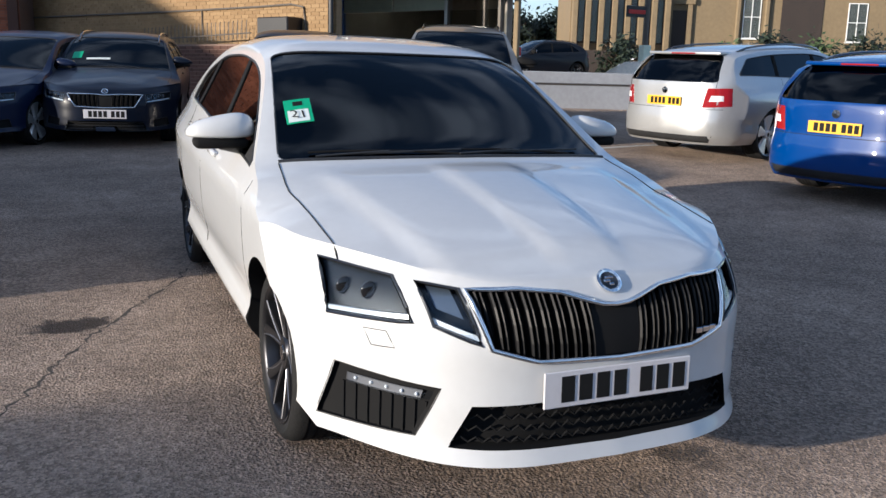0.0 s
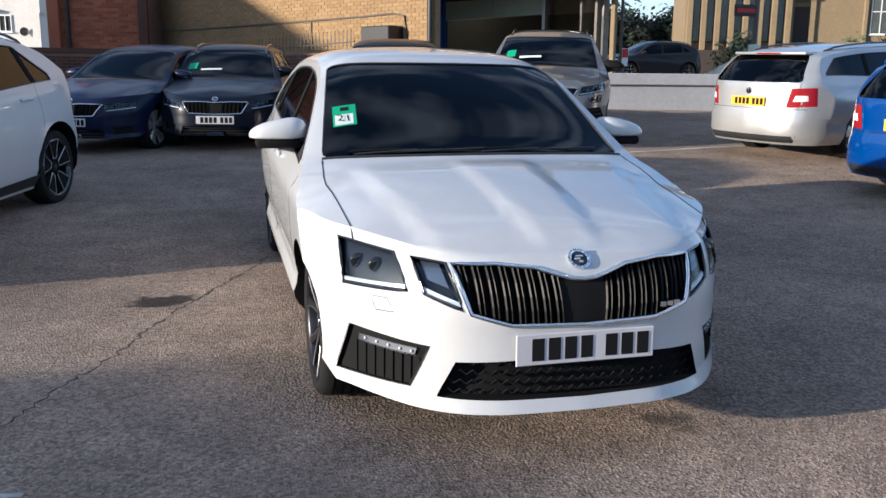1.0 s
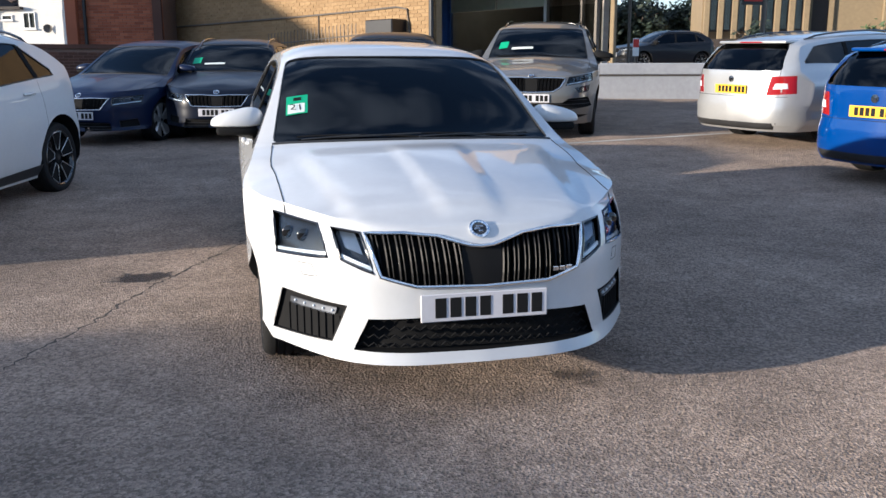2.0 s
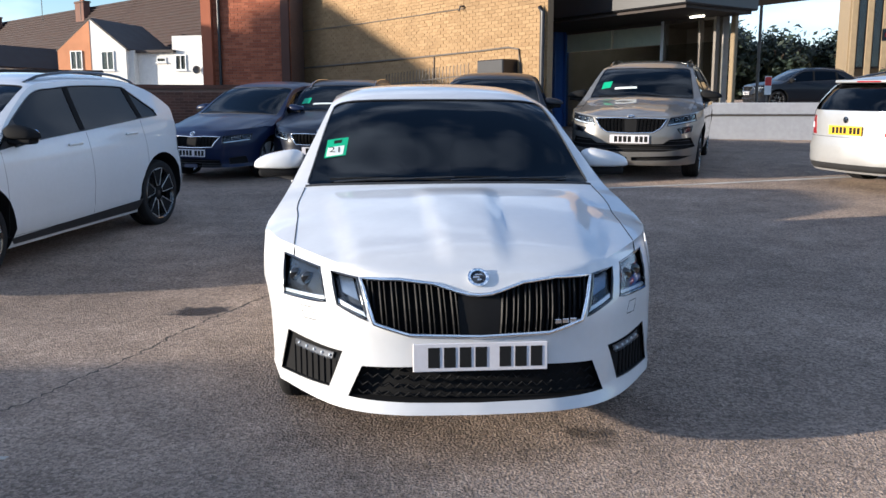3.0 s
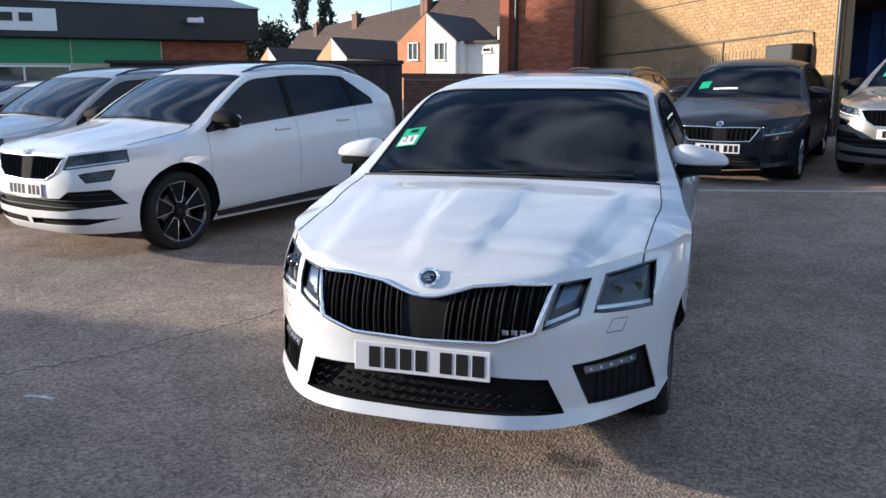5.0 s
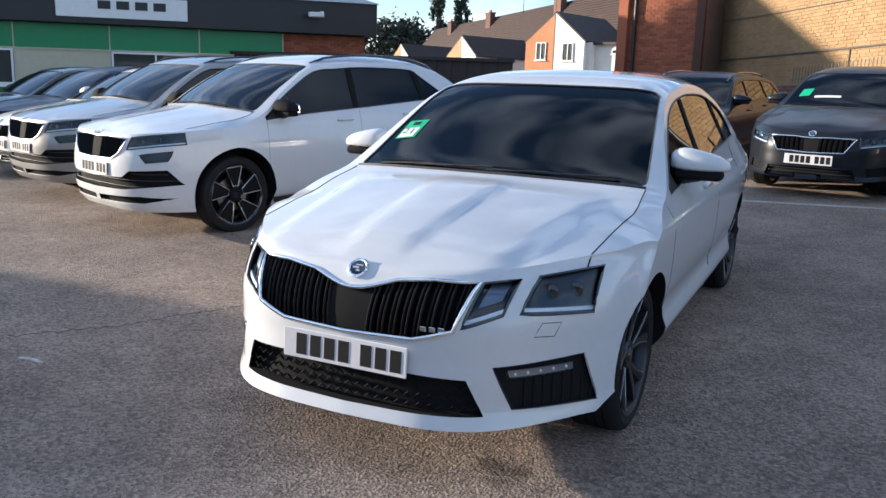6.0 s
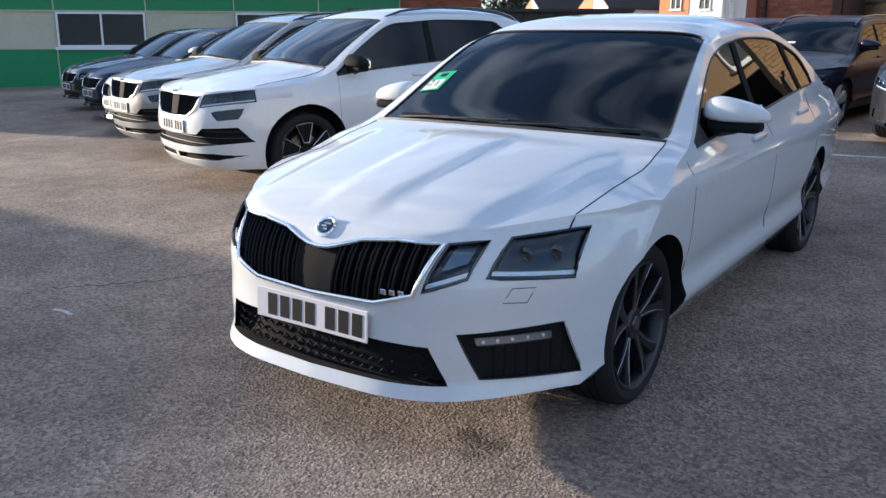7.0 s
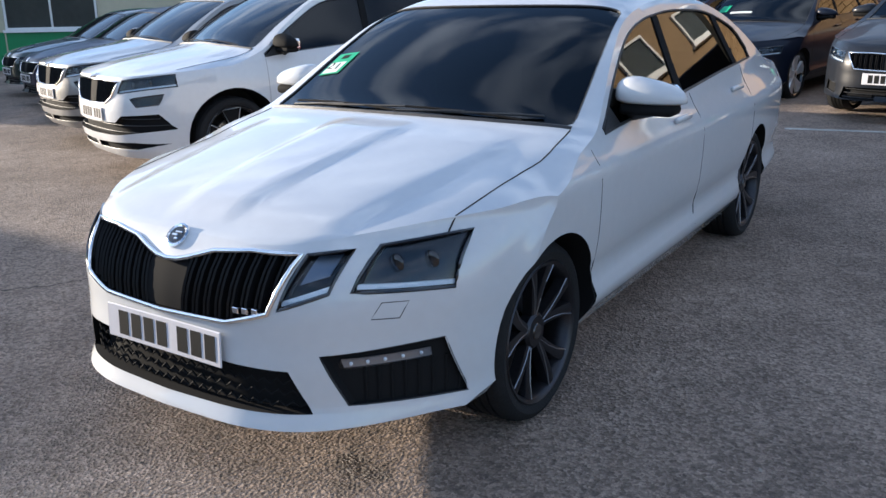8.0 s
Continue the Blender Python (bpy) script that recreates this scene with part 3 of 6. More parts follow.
def cut(body_bm, cutters, fill):
    """Takes the cutter meshes out of a body; the walls of the recesses get the fill material (slot 1)."""
    me = bpy.data.meshes.new("cut_body")
    body_bm.to_mesh(me)
    me.materials.append(fill[0])
    me.materials.append(fill[1])
    ob = new("cut_body", me)
    temps = []
    for bm in cutters:
        bmesh.ops.recalc_face_normals(bm, faces=bm.faces)
        for f in bm.faces:
            f.material_index = 1
        cm = bpy.data.meshes.new("cutter")
        bm.to_mesh(cm)
        bm.free()
        cm.materials.append(fill[0])
        cm.materials.append(fill[1])
        co = new("cutter", cm)
        temps.append(co)
        mod = ob.modifiers.new("cut", "BOOLEAN")
        mod.operation, mod.object, mod.solver = "DIFFERENCE", co, "EXACT"
    dg = bpy.context.evaluated_depsgraph_get()
    done = bpy.data.meshes.new_from_object(ob.evaluated_get(dg))
    for o in (ob, *temps):
        d = o.data
        bpy.data.objects.remove(o)
        bpy.data.meshes.remove(d)
    return done


def tyre_bm(r, w=0.225, rim=0.248):
    h = w / 2
    prof = [(-h + 0.012, rim - 0.004), (-h + 0.002, rim + 0.012), (-h - 0.004, rim + 0.035), (-h + 0.008, r - 0.014), (-h + 0.03, r - 0.003)]
    for x in (-0.055, -0.02, 0.02, 0.055):
        prof += [(x - 0.006, r), (x - 0.004, r - 0.007), (x + 0.004, r - 0.007), (x + 0.006, r)]
    prof += [(h - 0.03, r - 0.003), (h - 0.008, r - 0.014), (h + 0.004, rim + 0.035), (h - 0.002, rim + 0.012), (h - 0.012, rim - 0.004)]
    return lathe(bmesh.new(), prof, 56)


def spoke(bm, a0, a1, r0, r1, w0, w1, x0, x1, depth):
    """One spoke in the outer face of a rim, from angle a0 at the hub to a1 at the edge."""
    rows = []
    for k in range(5):
        t = k / 4
        a, r, w, x = a0 + (a1 - a0) * t, r0 + (r1 - r0) * t, w0 + (w1 - w0) * t, x0 + (x1 - x0) * t
        c, s = math.cos(a), math.sin(a)
        rows.append([bm.verts.new((x + dx, r * c - q * s, r * s + q * c)) for dx, q in ((-depth, -w * 1.25), (0, -w), (0.004, 0), (0, w), (-depth, w * 1.25))])
    for k in range(4):
        for i in range(4):
            bm.faces.new((rows[k][i], rows[k][i + 1], rows[k + 1][i + 1], rows[k + 1][i]))
        bm.faces.new((rows[k][4], rows[k][0], rows[k + 1][0], rows[k + 1][4]))
    bm.faces.new(rows[0][::-1])
    bm.faces.new(rows[-1])


def build_wheel(r, style, parent, at):
    """Wheel with its axle along x, outer face towards +x: tyre, rim, spokes, hub cap, brake disc."""
    w = new("wheel")
    w.parent = parent
    w.matrix_basis = at
    rs = 1.0 if style == "twin" else 1.08

    def grown(b):
        bmesh.ops.scale(b, vec=(1, rs, rs), verts=b.verts)
        return b

    part("tyre", tyre_bm(r, rim=0.248 * rs), M["rubber"], w, smooth=40)
    face, dark = (M["alloy"], M["alloy"]) if style == "twin" else (M["machined"], M["gloss"])
    rim = lathe(bmesh.new(), [(-0.10, 0.246), (-0.10, 0.232), (0.05, 0.222), (0.098, 0.232), (0.106, 0.238), (0.112, 0.250), (0.106, 0.255), (0.098, 0.247)], 56)
    part("rim", grown(rim), dark if style != "twin" else face, w, smooth=35)
    bright = bmesh.new()
    if style == "twin":
        body = bmesh.new()
        for k in range(5):
            a = k * math.tau / 5 + 0.3
            for sgn in (-1, 1):
                spoke(body, a + sgn * 0.10, a + sgn * 0.25, 0.055, 0.236, 0.016, 0.021, 0.075, 0.102, 0.035)
                e0, e1 = a + sgn * 0.10, a + sgn * 0.34
                tube(bright, [(0.079 + 0.026 * t, (0.06 + 0.176 * t) * math.cos(e0 + (e1 - e0) * t), (0.06 + 0.176 * t) * math.sin(e0 + (e1 - e0) * t)) for t in (0, 0.33, 0.66, 1)], 0.0021, seg=4)
        lathe(body, [(0.04, 0.02), (0.085, 0.02), (0.085, 0.055), (0.075, 0.066), (0.04, 0.066)], 24)
        part("spokes", body, M["alloy"], w, smooth=35)
        part("spoke_edges", bright, M["satin_edge"], w, "satin grey spoke edges", smooth=40)
    else:
        body = bmesh.new()
        for k in range(5):
            a = k * math.tau / 5 + 0.3
            spoke(body, a, a + 0.10, 0.05, 0.238, 0.020, 0.075, 0.080, 0.100, 0.03)
            ring = []
            for t, q in ((0.12, 0.024), (0.97, 0.078), (0.97, -0.078), (0.12, -0.024)):
                ang, rr = a + 0.10 * t, 0.05 + 0.188 * t
                ring.append((0.086 + 0.02 * t, rr * math.cos(ang) - q * math.sin(ang), rr * math.sin(ang) + q * math.cos(ang)))
            if style == "blade":
                tube(bright, ring, 0.004, closed=True, seg=5)
        lathe(body, [(0.04, 0.02), (0.09, 0.02), (0.09, 0.045), (0.08, 0.058), (0.04, 0.058)], 24)
        part("spokes", grown(body), M["cavity"] if style == "blade" else M["machined"], w, smooth=35)
        if style == "blade":
            part("spoke_edges", grown(bright), M["machined"], w, "bright machined blade outlines", smooth=40)
    cap = lathe(bmesh.new(), [(0.07, 0.001), (0.091, 0.001), (0.0905, 0.026), (0.086, 0.030), (0.07, 0.030)], 24)
    part("hub_cap", cap, M["gloss"], w, smooth=35)
    disc = lathe(bmesh.new(), [(0.0, 0.06), (0.022, 0.06), (0.022, 0.155), (0.0, 0.155)], 40)
    part("brake_disc", disc, M["disc"], w, smooth=35)
    back = lathe(bmesh.new(), [(-0.06, 0.01), (-0.03, 0.01), (-0.03, 0.225), (-0.06, 0.225)], 32)
    part("wheel_back", back, M["cavity"], w, smooth=35)
    return w


def number_plate(parent, at, yellow, first=True):
    """Plate 520 x 111 mm; the characters are plain bars."""
    p = part("number_plate", box_bm((-0.26, -0.005, -0.0555), (0.26, 0.002, 0.0555), 0.003), M["plate_yellow"] if yellow else M["plate_white"], parent, "number plate with dark character bars", at=at)
    x = -0.202
    for k in range(7):
        if k == 4:
            x += 0.033
        part("character_bar", box_bm((x, -0.0065, -0.0395), (x + 0.045, -0.005, 0.0395)), M["ink"], p)
        x += 0.0605
    return p


def mirror_bm(side, big=1.0):
    bm = bmesh.new()
    bmesh.ops.create_uvsphere(bm, u_segments=20, v_segments=14, radius=1.0)
    for v in bm.verts:
        x, y, z = v.co
        x, y, z = (math.copysign(abs(q) ** e, q) for q, e in ((x, 0.70), (y, 0.85), (z, 0.72)))
        taper = 1 - 0.30 * x
        v.co = Vector((side * x * 0.127, y * (0.074 if y < 0 else 0.045) * (1 - 0.15 * x), (z if z > 0 else z * 0.30) * 0.066 * taper - 0.006 * x))
    bmesh.ops.scale(bm, vec=(big, big, big), verts=bm.verts)
    if side < 0:
        bmesh.ops.reverse_faces(bm, faces=bm.faces)
    return bm


def build_car(name, spec, face, colour, m, label, group="", fine=False, mirror=None, wheel="five", yellow_rear=True, privacy=True, plates="f", interior=False, rails=None, sticker=False, lower_trim=False):
    """A whole car: body with recesses, glazing, lamps, grille, plates, mirrors, doors' joints and wheels."""
    s = spec
    car = thing(name, m, label, "car", group)
    sh = Shell(s, fine)
    L = s["L"]
    # ---- recesses
    arches = bmesh.new()
    for ya in s["axle"]:
        for sd in (-1, 1):
            ret = bmesh.ops.create_cone(arches, cap_ends=True, segments=48 if fine else 32, radius1=s["arch"], radius2=s["arch"], depth=0.5)
            bmesh.ops.rotate(arches, verts=ret["verts"], cent=(0, 0, 0), matrix=Matrix.Rotation(math.pi / 2, 3, "Y"))
            bmesh.ops.translate(arches, verts=ret["verts"], vec=(sd * 0.86, ya, s["wr"] + 0.014))
    holes = bmesh.new()
    pocket(holes, sh, "f", face["grille"], 0.07)
    pocket(holes, sh, "f", face["intake"], 0.08)
    flip = lambda poly: [(-x, z) for x, z in reversed(poly)]
    for key in ("head", "inner", "fog", "lamp"):
        if key in face:
            for poly in (face[key], flip(face[key])):
                pocket(holes, sh, "f", poly, 0.05)
    yb, wb, yt, wt = s["ws"]
    k = s["wk"]
    n = 10
    screen = [(-wb + 2 * wb * i / n, yb + k * (-wb + 2 * wb * i / n) ** 2) for i in range(n + 1)]
    screen += [(wt - 2 * wt * i / n, yt + 0.14 * (wt - 2 * wt * i / n) ** 2) for i in range(n + 1)]
    screen = rounded(screen, 0.05, 3)
    dlo = sh.side_glass()
    cutters = [arches, holes]
    cutters.append(bmesh.new())
    pocket(cutters[-1], sh, "t", screen, 0.16, 0.07)
    side_depth = 0.10 if interior else 0.06
    for ax in ("s", "p"):
        cutters.append(bmesh.new())
        pocket(cutters[-1], sh, ax, dlo if ax == "s" else dlo[::-1], side_depth, 0.07)
    a, wa, c, wc = s["rw"]
    rear_poly = rounded([(-wa, a), (wa, a), (wc, c), (-wc, c)], 0.06, 3)
    cutters.append(bmesh.new())
    pocket(cutters[-1], sh, s["rear"], rear_poly, 0.10, 0.07)
    if interior:
        cab = bmesh.new()
        rows = []
        for y in (1.2, 1.4, 1.7, 2.05, 2.5, 3.0, 3.45, 3.8):
            zt = sh.drop("t", 0.45, y)[0].z - 0.05
            zb = 0.78 if y < 1.4 else 0.35
            wtop = max(0.3, sh.width(y, zt) - 0.085)
            rows.append([cab.verts.new(p) for p in ((-0.74, y, zb), (0.74, y, zb), (0.775, y, min(zt - 0.02, 0.95)), (wtop, y, zt), (-wtop, y, zt), (-0.775, y, min(zt - 0.02, 0.95)))])
        for i in range(len(rows) - 1):
            for q in range(6):
                cab.faces.new((rows[i][q], rows[i][(q + 1) % 6], rows[i + 1][(q + 1) % 6], rows[i + 1][q]))
        cab.faces.new(rows[0][::-1])
        cab.faces.new(rows[-1])
        cutters.append(cab)
    whole = cut(sh.bm, cutters, (colour, M["cavity"]))
    # ---- split the skin into body, bonnet and doors
    bm = bmesh.new()
    bm.from_mesh(whole)
    bpy.data.meshes.remove(whole)
    d0, d1, d2 = s["doors"]
    zs = 0.30
    everything = lambda: bm.verts[:] + bm.edges[:] + bm.faces[:]
    for y in (d0, d1, d2):
        bmesh.ops.bisect_plane(bm, geom=everything(), plane_co=(0, y, 0), plane_no=(0, 1, 0))
    bmesh.ops.bisect_plane(bm, geom=everything(), plane_co=(0, 0, zs), plane_no=(0, 0, 1))
    bx0, bx1, by1 = s["hw"][0][1] * 0.835, 0.772, yb + 0.19
    for sd in (-1, 1):
        nrm = Vector((sd * 1.0, -(bx1 - bx0) / 0.9, 0)).normalized()
        bmesh.ops.bisect_plane(bm, geom=everything(), plane_co=(sd * bx0, 0.45, 0), plane_no=nrm)
    front_z = s["top"][1][1] - 0.015
    bm.faces.ensure_lookup_table()

    def kind(f):
        p, nn = f.calc_center_median(), f.normal
        if f.material_index == 1:
            return 0
        if abs(nn.x) > 0.35 and abs(p.x) > 0.45 and p.z > zs and d0 < p.y < d2:
            a2 = (p.y < d1, p.x > 0)
            return {(True, True): 2, (True, False): 3, (False, True): 4, (False, False): 5}[a2]
        if nn.z > 0.25 and p.z > front_z and p.y < by1 and abs(p.x) < bx0 + (bx1 - bx0) * (p.y - 0.45) / 0.9 and p.z < s["top"][5][1] + 0.12:
            return 1
        return 0

    kinds = [kind(f) for f in bm.faces]
    names = ["body", "bonnet", "front_door", "front_door", "rear_door", "rear_door"]
    pieces = []
    for q, nm in enumerate(names):
        cp = bm.copy()
        cp.faces.ensure_lookup_table()
        bmesh.ops.delete(cp, geom=[f for f, kk in zip(cp.faces[:], kinds) if kk != q], context="FACES")
        pieces.append(part(nm, cp, [colour, M["cavity"]], car, smooth=38))
    bm.free()
    # ---- panel joints
    for ax in ("s", "p"):
        for y in (d0, d1, d2):
            top_z = sh.c["belt"](y) - 0.005
            part("door_joint", tube(bmesh.new(), line_on(sh, ax, [(y, 0.30), (y, top_z)], -0.0005), 0.0018, seg=5), M["seam"], car)
        part("sill_joint", tube(bmesh.new(), line_on(sh, ax, [(d0, 0.30), (d2, 0.30)], -0.0005), 0.0016, seg=5), M["seam"], car)
    for sd in (-1, 1):
        pts = [(sd * (bx0 + (bx1 - bx0) * (y - 0.45) / 0.9), y) for y in (0.46, 0.6, 0.75, 0.9)] + [(sd * 0.768, 1.0), (sd * 0.766, 1.08), (sd * 0.758, 1.16), (sd * 0.748, yb + 0.06)]
        part("bonnet_joint", tube(bmesh.new(), line_on(sh, "t", pts, -0.0005, 0.04), 0.003, seg=5), M["seam"], car)
    # ---- glazing
    g = part("windscreen", panel(sh, "t", screen, -0.008, 0.004, 0.09), M["glass"], car, "dark reflecting windscreen", smooth=60)
    part("screen_surround", tube(bmesh.new(), line_on(sh, "t", screen, -0.005, 0.06, True), 0.005, True, 6), M["trim"], g)
    base = [(-wb + 2 * wb * i / n, yb - 0.005 + k * (-wb + 2 * wb * i / n) ** 2) for i in range(n + 1)]
    part("cowl", tube(bmesh.new(), line_on(sh, "t", base, -0.004, 0.06), 0.012, False, 6), M["trim"], g)
    for x0, x1 in ((0.55, -0.08), (0.02, -0.62)):
        wip = bmesh.new()
        tube(wip, line_on(sh, "t", [(x0, yb + 0.012 + k * x0 * x0), (x1, yb + 0.045 + k * x1 * x1)], 0.003, 0.06), 0.005, False, 5)
        part("wiper", wip, M["cavity"], g)
    for ax in ("s", "p"):
        w = part("side_window", panel(sh, ax, dlo, -0.006, 0.004, 0.09), M["privacy"] if privacy else M["glass"], car, "dark reflecting side glass", smooth=60)
        part("window_seal", tube(bmesh.new(), line_on(sh, ax, dlo, -0.001, 0.06, True), 0.006, True, 6), M["trim"], w)
        for y0, y1 in s["pillars"]:
            zlo, zhi = sh.c["belt"]((y0 + y1) / 2) + 0.015, min(s["roof_z"] - 0.045, sh.c["top"](y1) - 0.06)
            wd = 0.035
            part("pillar_cover", panel(sh, ax, [(y0 - wd, zlo), (y0 + wd, zlo), (y1 + wd, zhi), (y1 - wd, zhi)], 0.0, 0.008, 0.08), M["cavity"], w, smooth=60)
    part("rear_window", panel(sh, s["rear"], rear_poly, -0.006, 0.004, 0.09), M["privacy"], car, "dark rear window", smooth=60)
    # ---- face
    gz = [p[1] for p in face["grille"]]
    gr = new("grille")
    gr.parent = car
    part("grille_back", panel(sh, "f", face["grille"], -0.05, 0.006, 0.06), M["cavity"], gr, smooth=60)
    part("grille_frame", tube(bmesh.new(), line_on(sh, "f", face["grille"], 0.002, 0.03, True), 0.0085, True, 8), M["chrome"], gr, "chrome grille frame", smooth=50)

    def z_span(poly, x):
        zz = []
        for i in range(len(poly)):
            (xa, za), (xc, zc) = poly[i], poly[(i + 1) % len(poly)]
            if (xa - x) * (xc - x) <= 0 and abs(xa - xc) > 1e-9:
                zz.append(za + (zc - za) * (x - xa) / (xc - xa))
        return (min(zz), max(zz)) if len(zz) >= 2 else None

    half = max(p[0] for p in face["grille"])
    for sd in (-1, 1):
        for q in range(face["slats"]):
            x = sd * (0.095 + (half - 0.135) * q / (face["slats"] - 1))
            lean = sd * 0.012
            sp = z_span(face["grille"], x)
            bmq = bmesh.new()
            for dx in (-0.0085, 0.0085):
                rows = []
                for i in range(5):
                    z = sp[0] + 0.004 + (sp[1] - sp[0] - 0.008) * i / 4
                    p, _ = sh.drop("f", x, z)
                    xx = x + dx + lean * (i / 4 - 0.5)
                    rows.append([bmq.verts.new((xx + ex, p.y + ey, z)) for ex, ey in ((-0.0045, 0.045), (-0.0045, 0.010), (0, 0.004), (0.0045, 0.010), (0.0045, 0.045))])
                for i in range(4):
                    for e in range(5):
                        bmq.faces.new((rows[i][e], rows[i][(e + 1) % 5], rows[i + 1][(e + 1) % 5], rows[i + 1][e]))
                bmq.faces.new(rows[0][::-1])
                bmq.faces.new(rows[-1])
            part("slat", bmq, M["slat_black"], gr)
    part("radar_panel", panel(sh, "f", [(-0.082, min(gz) + 0.006), (0.082, min(gz) + 0.006), (0.082, z_span(face["grille"], 0.082)[1] - 0.008), (-0.082, z_span(face["grille"], 0.082)[1] - 0.008)], -0.012, 0.02, 0.03), M["cavity"], gr, "plain black centre panel", smooth=60)
    # lower intake with honeycomb bars
    low = part("lower_intake", panel(sh, "f", face["intake"], -0.06, 0.006, 0.07), M["cavity"], car, "black honeycomb lower intake", smooth=60)
    mesh_bars = bmesh.new()
    ilo, ihi = min(p[1] for p in face["intake"]), max(p[1] for p in face["intake"])
    iw = max(p[0] for p in face["intake"])
    for q in range(4 if fine else 3):
        z = ilo + (ihi - ilo) * (q + 0.7) / (4.4 if fine else 3.4)
        xs = [x for x in [i * 0.02 - iw for i in range(int(iw / 0.01))] if (z_span(face["intake"], x) or (9, 0))[0] + 0.005 < z < (z_span(face["intake"], x) or (9, 0))[1] - 0.005]
        if len(xs) > 3:
            pts = [sh.drop("f", x, z)[0] + Vector((0, 0.022, 0.008 * (1 if (i + q) % 2 else -1) if fine else 0)) for i, x in enumerate(xs)]
            tube(mesh_bars, pts, 0.0036, False, 5)
    part("intake_mesh", mesh_bars, M["cavity"] if fine else M["trim"], low)
    for flipped in (False, True):
        fx = flip if flipped else (lambda q: q)
        for key, nm in (("head", "headlight"), ("inner", "inner_lamp"), ("lamp", "fog_lamp")):
            if key not in face:
                continue
            poly = fx(face[key])
            rake = 0.17 if fine else 0.0
            hl = part(nm, panel(sh, "f", poly, -0.001, 0.004, 0.05, rake=rake), M["lens"], car, "clear headlight lens over dark bezel" if key == "head" else "", smooth=60)
            part("bezel", panel(sh, "f", poly, -0.046 + rake * 0.02, 0.003, 0.06, rake=rake * 0.12), M["lamp_in"], hl, smooth=60)
            cx = sum(p[0] for p in poly) / len(poly)
            cz = sum(p[1] for p in poly) / len(poly)
            shrink = [(cx + (a2 - cx) * 0.93, cz + (c2 - cz) * 0.93) for a2, c2 in poly]
            part("lamp_edge", tube(bmesh.new(), line_on(sh, "f", poly, -0.001, 0.03, True), 0.0055, True, 6), M["gloss"], hl)
            if key == "head":
                zlo = sorted(shrink, key=lambda p: p[1])[:2]
                zlo.sort()
                strip = [(zlo[0][0], zlo[0][1] + 0.002), (zlo[1][0], zlo[1][1] + 0.002), (zlo[1][0], zlo[1][1] + 0.014), (zlo[0][0], zlo[0][1] + 0.014)]
                part("light_strip", panel(sh, "f", strip, -0.010, 0.012, 0.04), M["drl"], hl, "pale light strip", smooth=50)
                for q in (0.32, 0.66):
                    px = poly[0][0] + (poly[1][0] - poly[0][0]) * q
                    sp = z_span(poly, px)
                    p, _ = sh.drop("f", px, (sp[0] + sp[1]) / 2 + 0.004)
                    bmr = bmesh.new()
                    rr = min(0.034, (sp[1] - sp[0]) * 0.34)
                    ret = bmesh.ops.create_uvsphere(bmr, u_segments=20, v_segments=10, radius=rr * 0.85)
                    for v in bmr.verts:
                        v.co = Vector((v.co.x, v.co.y * 0.35, v.co.z)) + p + Vector((0, 0.034, 0))
                    part("projector", bmr, M["gloss"], hl, "dark glossy projector lens", smooth=60)
            elif key == "inner":
                strip = [(shrink[0][0], shrink[0][1] + 0.004), (shrink[1][0], shrink[1][1] + 0.002), (shrink[1][0], shrink[1][1] + 0.016), (shrink[0][0], shrink[0][1] + 0.018)]
                if flipped:
                    strip = [(shrink[3][0], shrink[3][1] + 0.004), (shrink[2][0], shrink[2][1] + 0.002), (shrink[2][0], shrink[2][1] + 0.016), (shrink[3][0], shrink[3][1] + 0.018)]
                part("light_strip", panel(sh, "f", strip, -0.010, 0.012, 0.04), M["drl"], hl, "pale light strip", smooth=50)
                q2 = [(cx + (a2 - cx) * 0.55, cz + 0.02 + (c2 - cz) * 0.5) for a2, c2 in poly]
                part("reflector", panel(sh, "f", q2, -0.03, 0.004, 0.05), M["lamp_silver"], hl, smooth=60)
        if "fog" in face:
            poly = fx(face["fog"])
            fg = part("corner_intake", panel(sh, "f", poly, -0.035, 0.006, 0.06), M["cavity"], car, "matt black corner intake", smooth=60)
            rim_bm = tube(bmesh.new(), line_on(sh, "f", poly, -0.004, 0.03, True), 0.003, True, 6)
            part("intake_edge", rim_bm, M["trim"], fg)
            if fine:
                ribs = bmesh.new()
                for q in range(1, 9):
                    t = q / 9
                    x = poly[0][0] + (poly[1][0] - poly[0][0]) * t
                    sp = z_span(poly, x)
                    top = min(sp[1], 0.405)
                    tube(ribs, [sh.drop("f", x, sp[0] + (top - sp[0]) * i / 3)[0] + Vector((0, 0.032, 0)) for i in range(4)], 0.005, False, 5)
                part("intake_ribs", ribs, M["cavity"], fg)
            if "drl" in face:
                dp = fx(face["drl"])
                dr = part("fog_lamp", panel(sh, "f", dp, -0.004, 0.02, 0.04), M["lens"], fg, "slim clear fog lamp", smooth=60)
                part("fog_bezel", panel(sh, "f", dp, -0.022, 0.004, 0.04), M["satin_edge"], fg, smooth=60)
                for q in range(5):
                    t0 = (q + 0.2) / 5
                    x = dp[0][0] + (dp[1][0] - dp[0][0]) * (t0 + 0.06)
                    z = 0.427
                    p, _ = sh.drop("f", x, z)
                    cell = bmesh.new()
                    bmesh.ops.create_uvsphere(cell, u_segments=10, v_segments=6, radius=0.006)
                    part("lamp_cell", cell, M["drl"], fg, smooth=60, at=Matrix.Translation(p + Vector((0, 0.018, 0))))
        if "washer" in face:
            wp = fx(face["washer"])
            part("washer_flap", tube(bmesh.new(), line_on(sh, "f", wp, -0.0004, 0.02, True), 0.0016, True, 5), M["seam"], car)
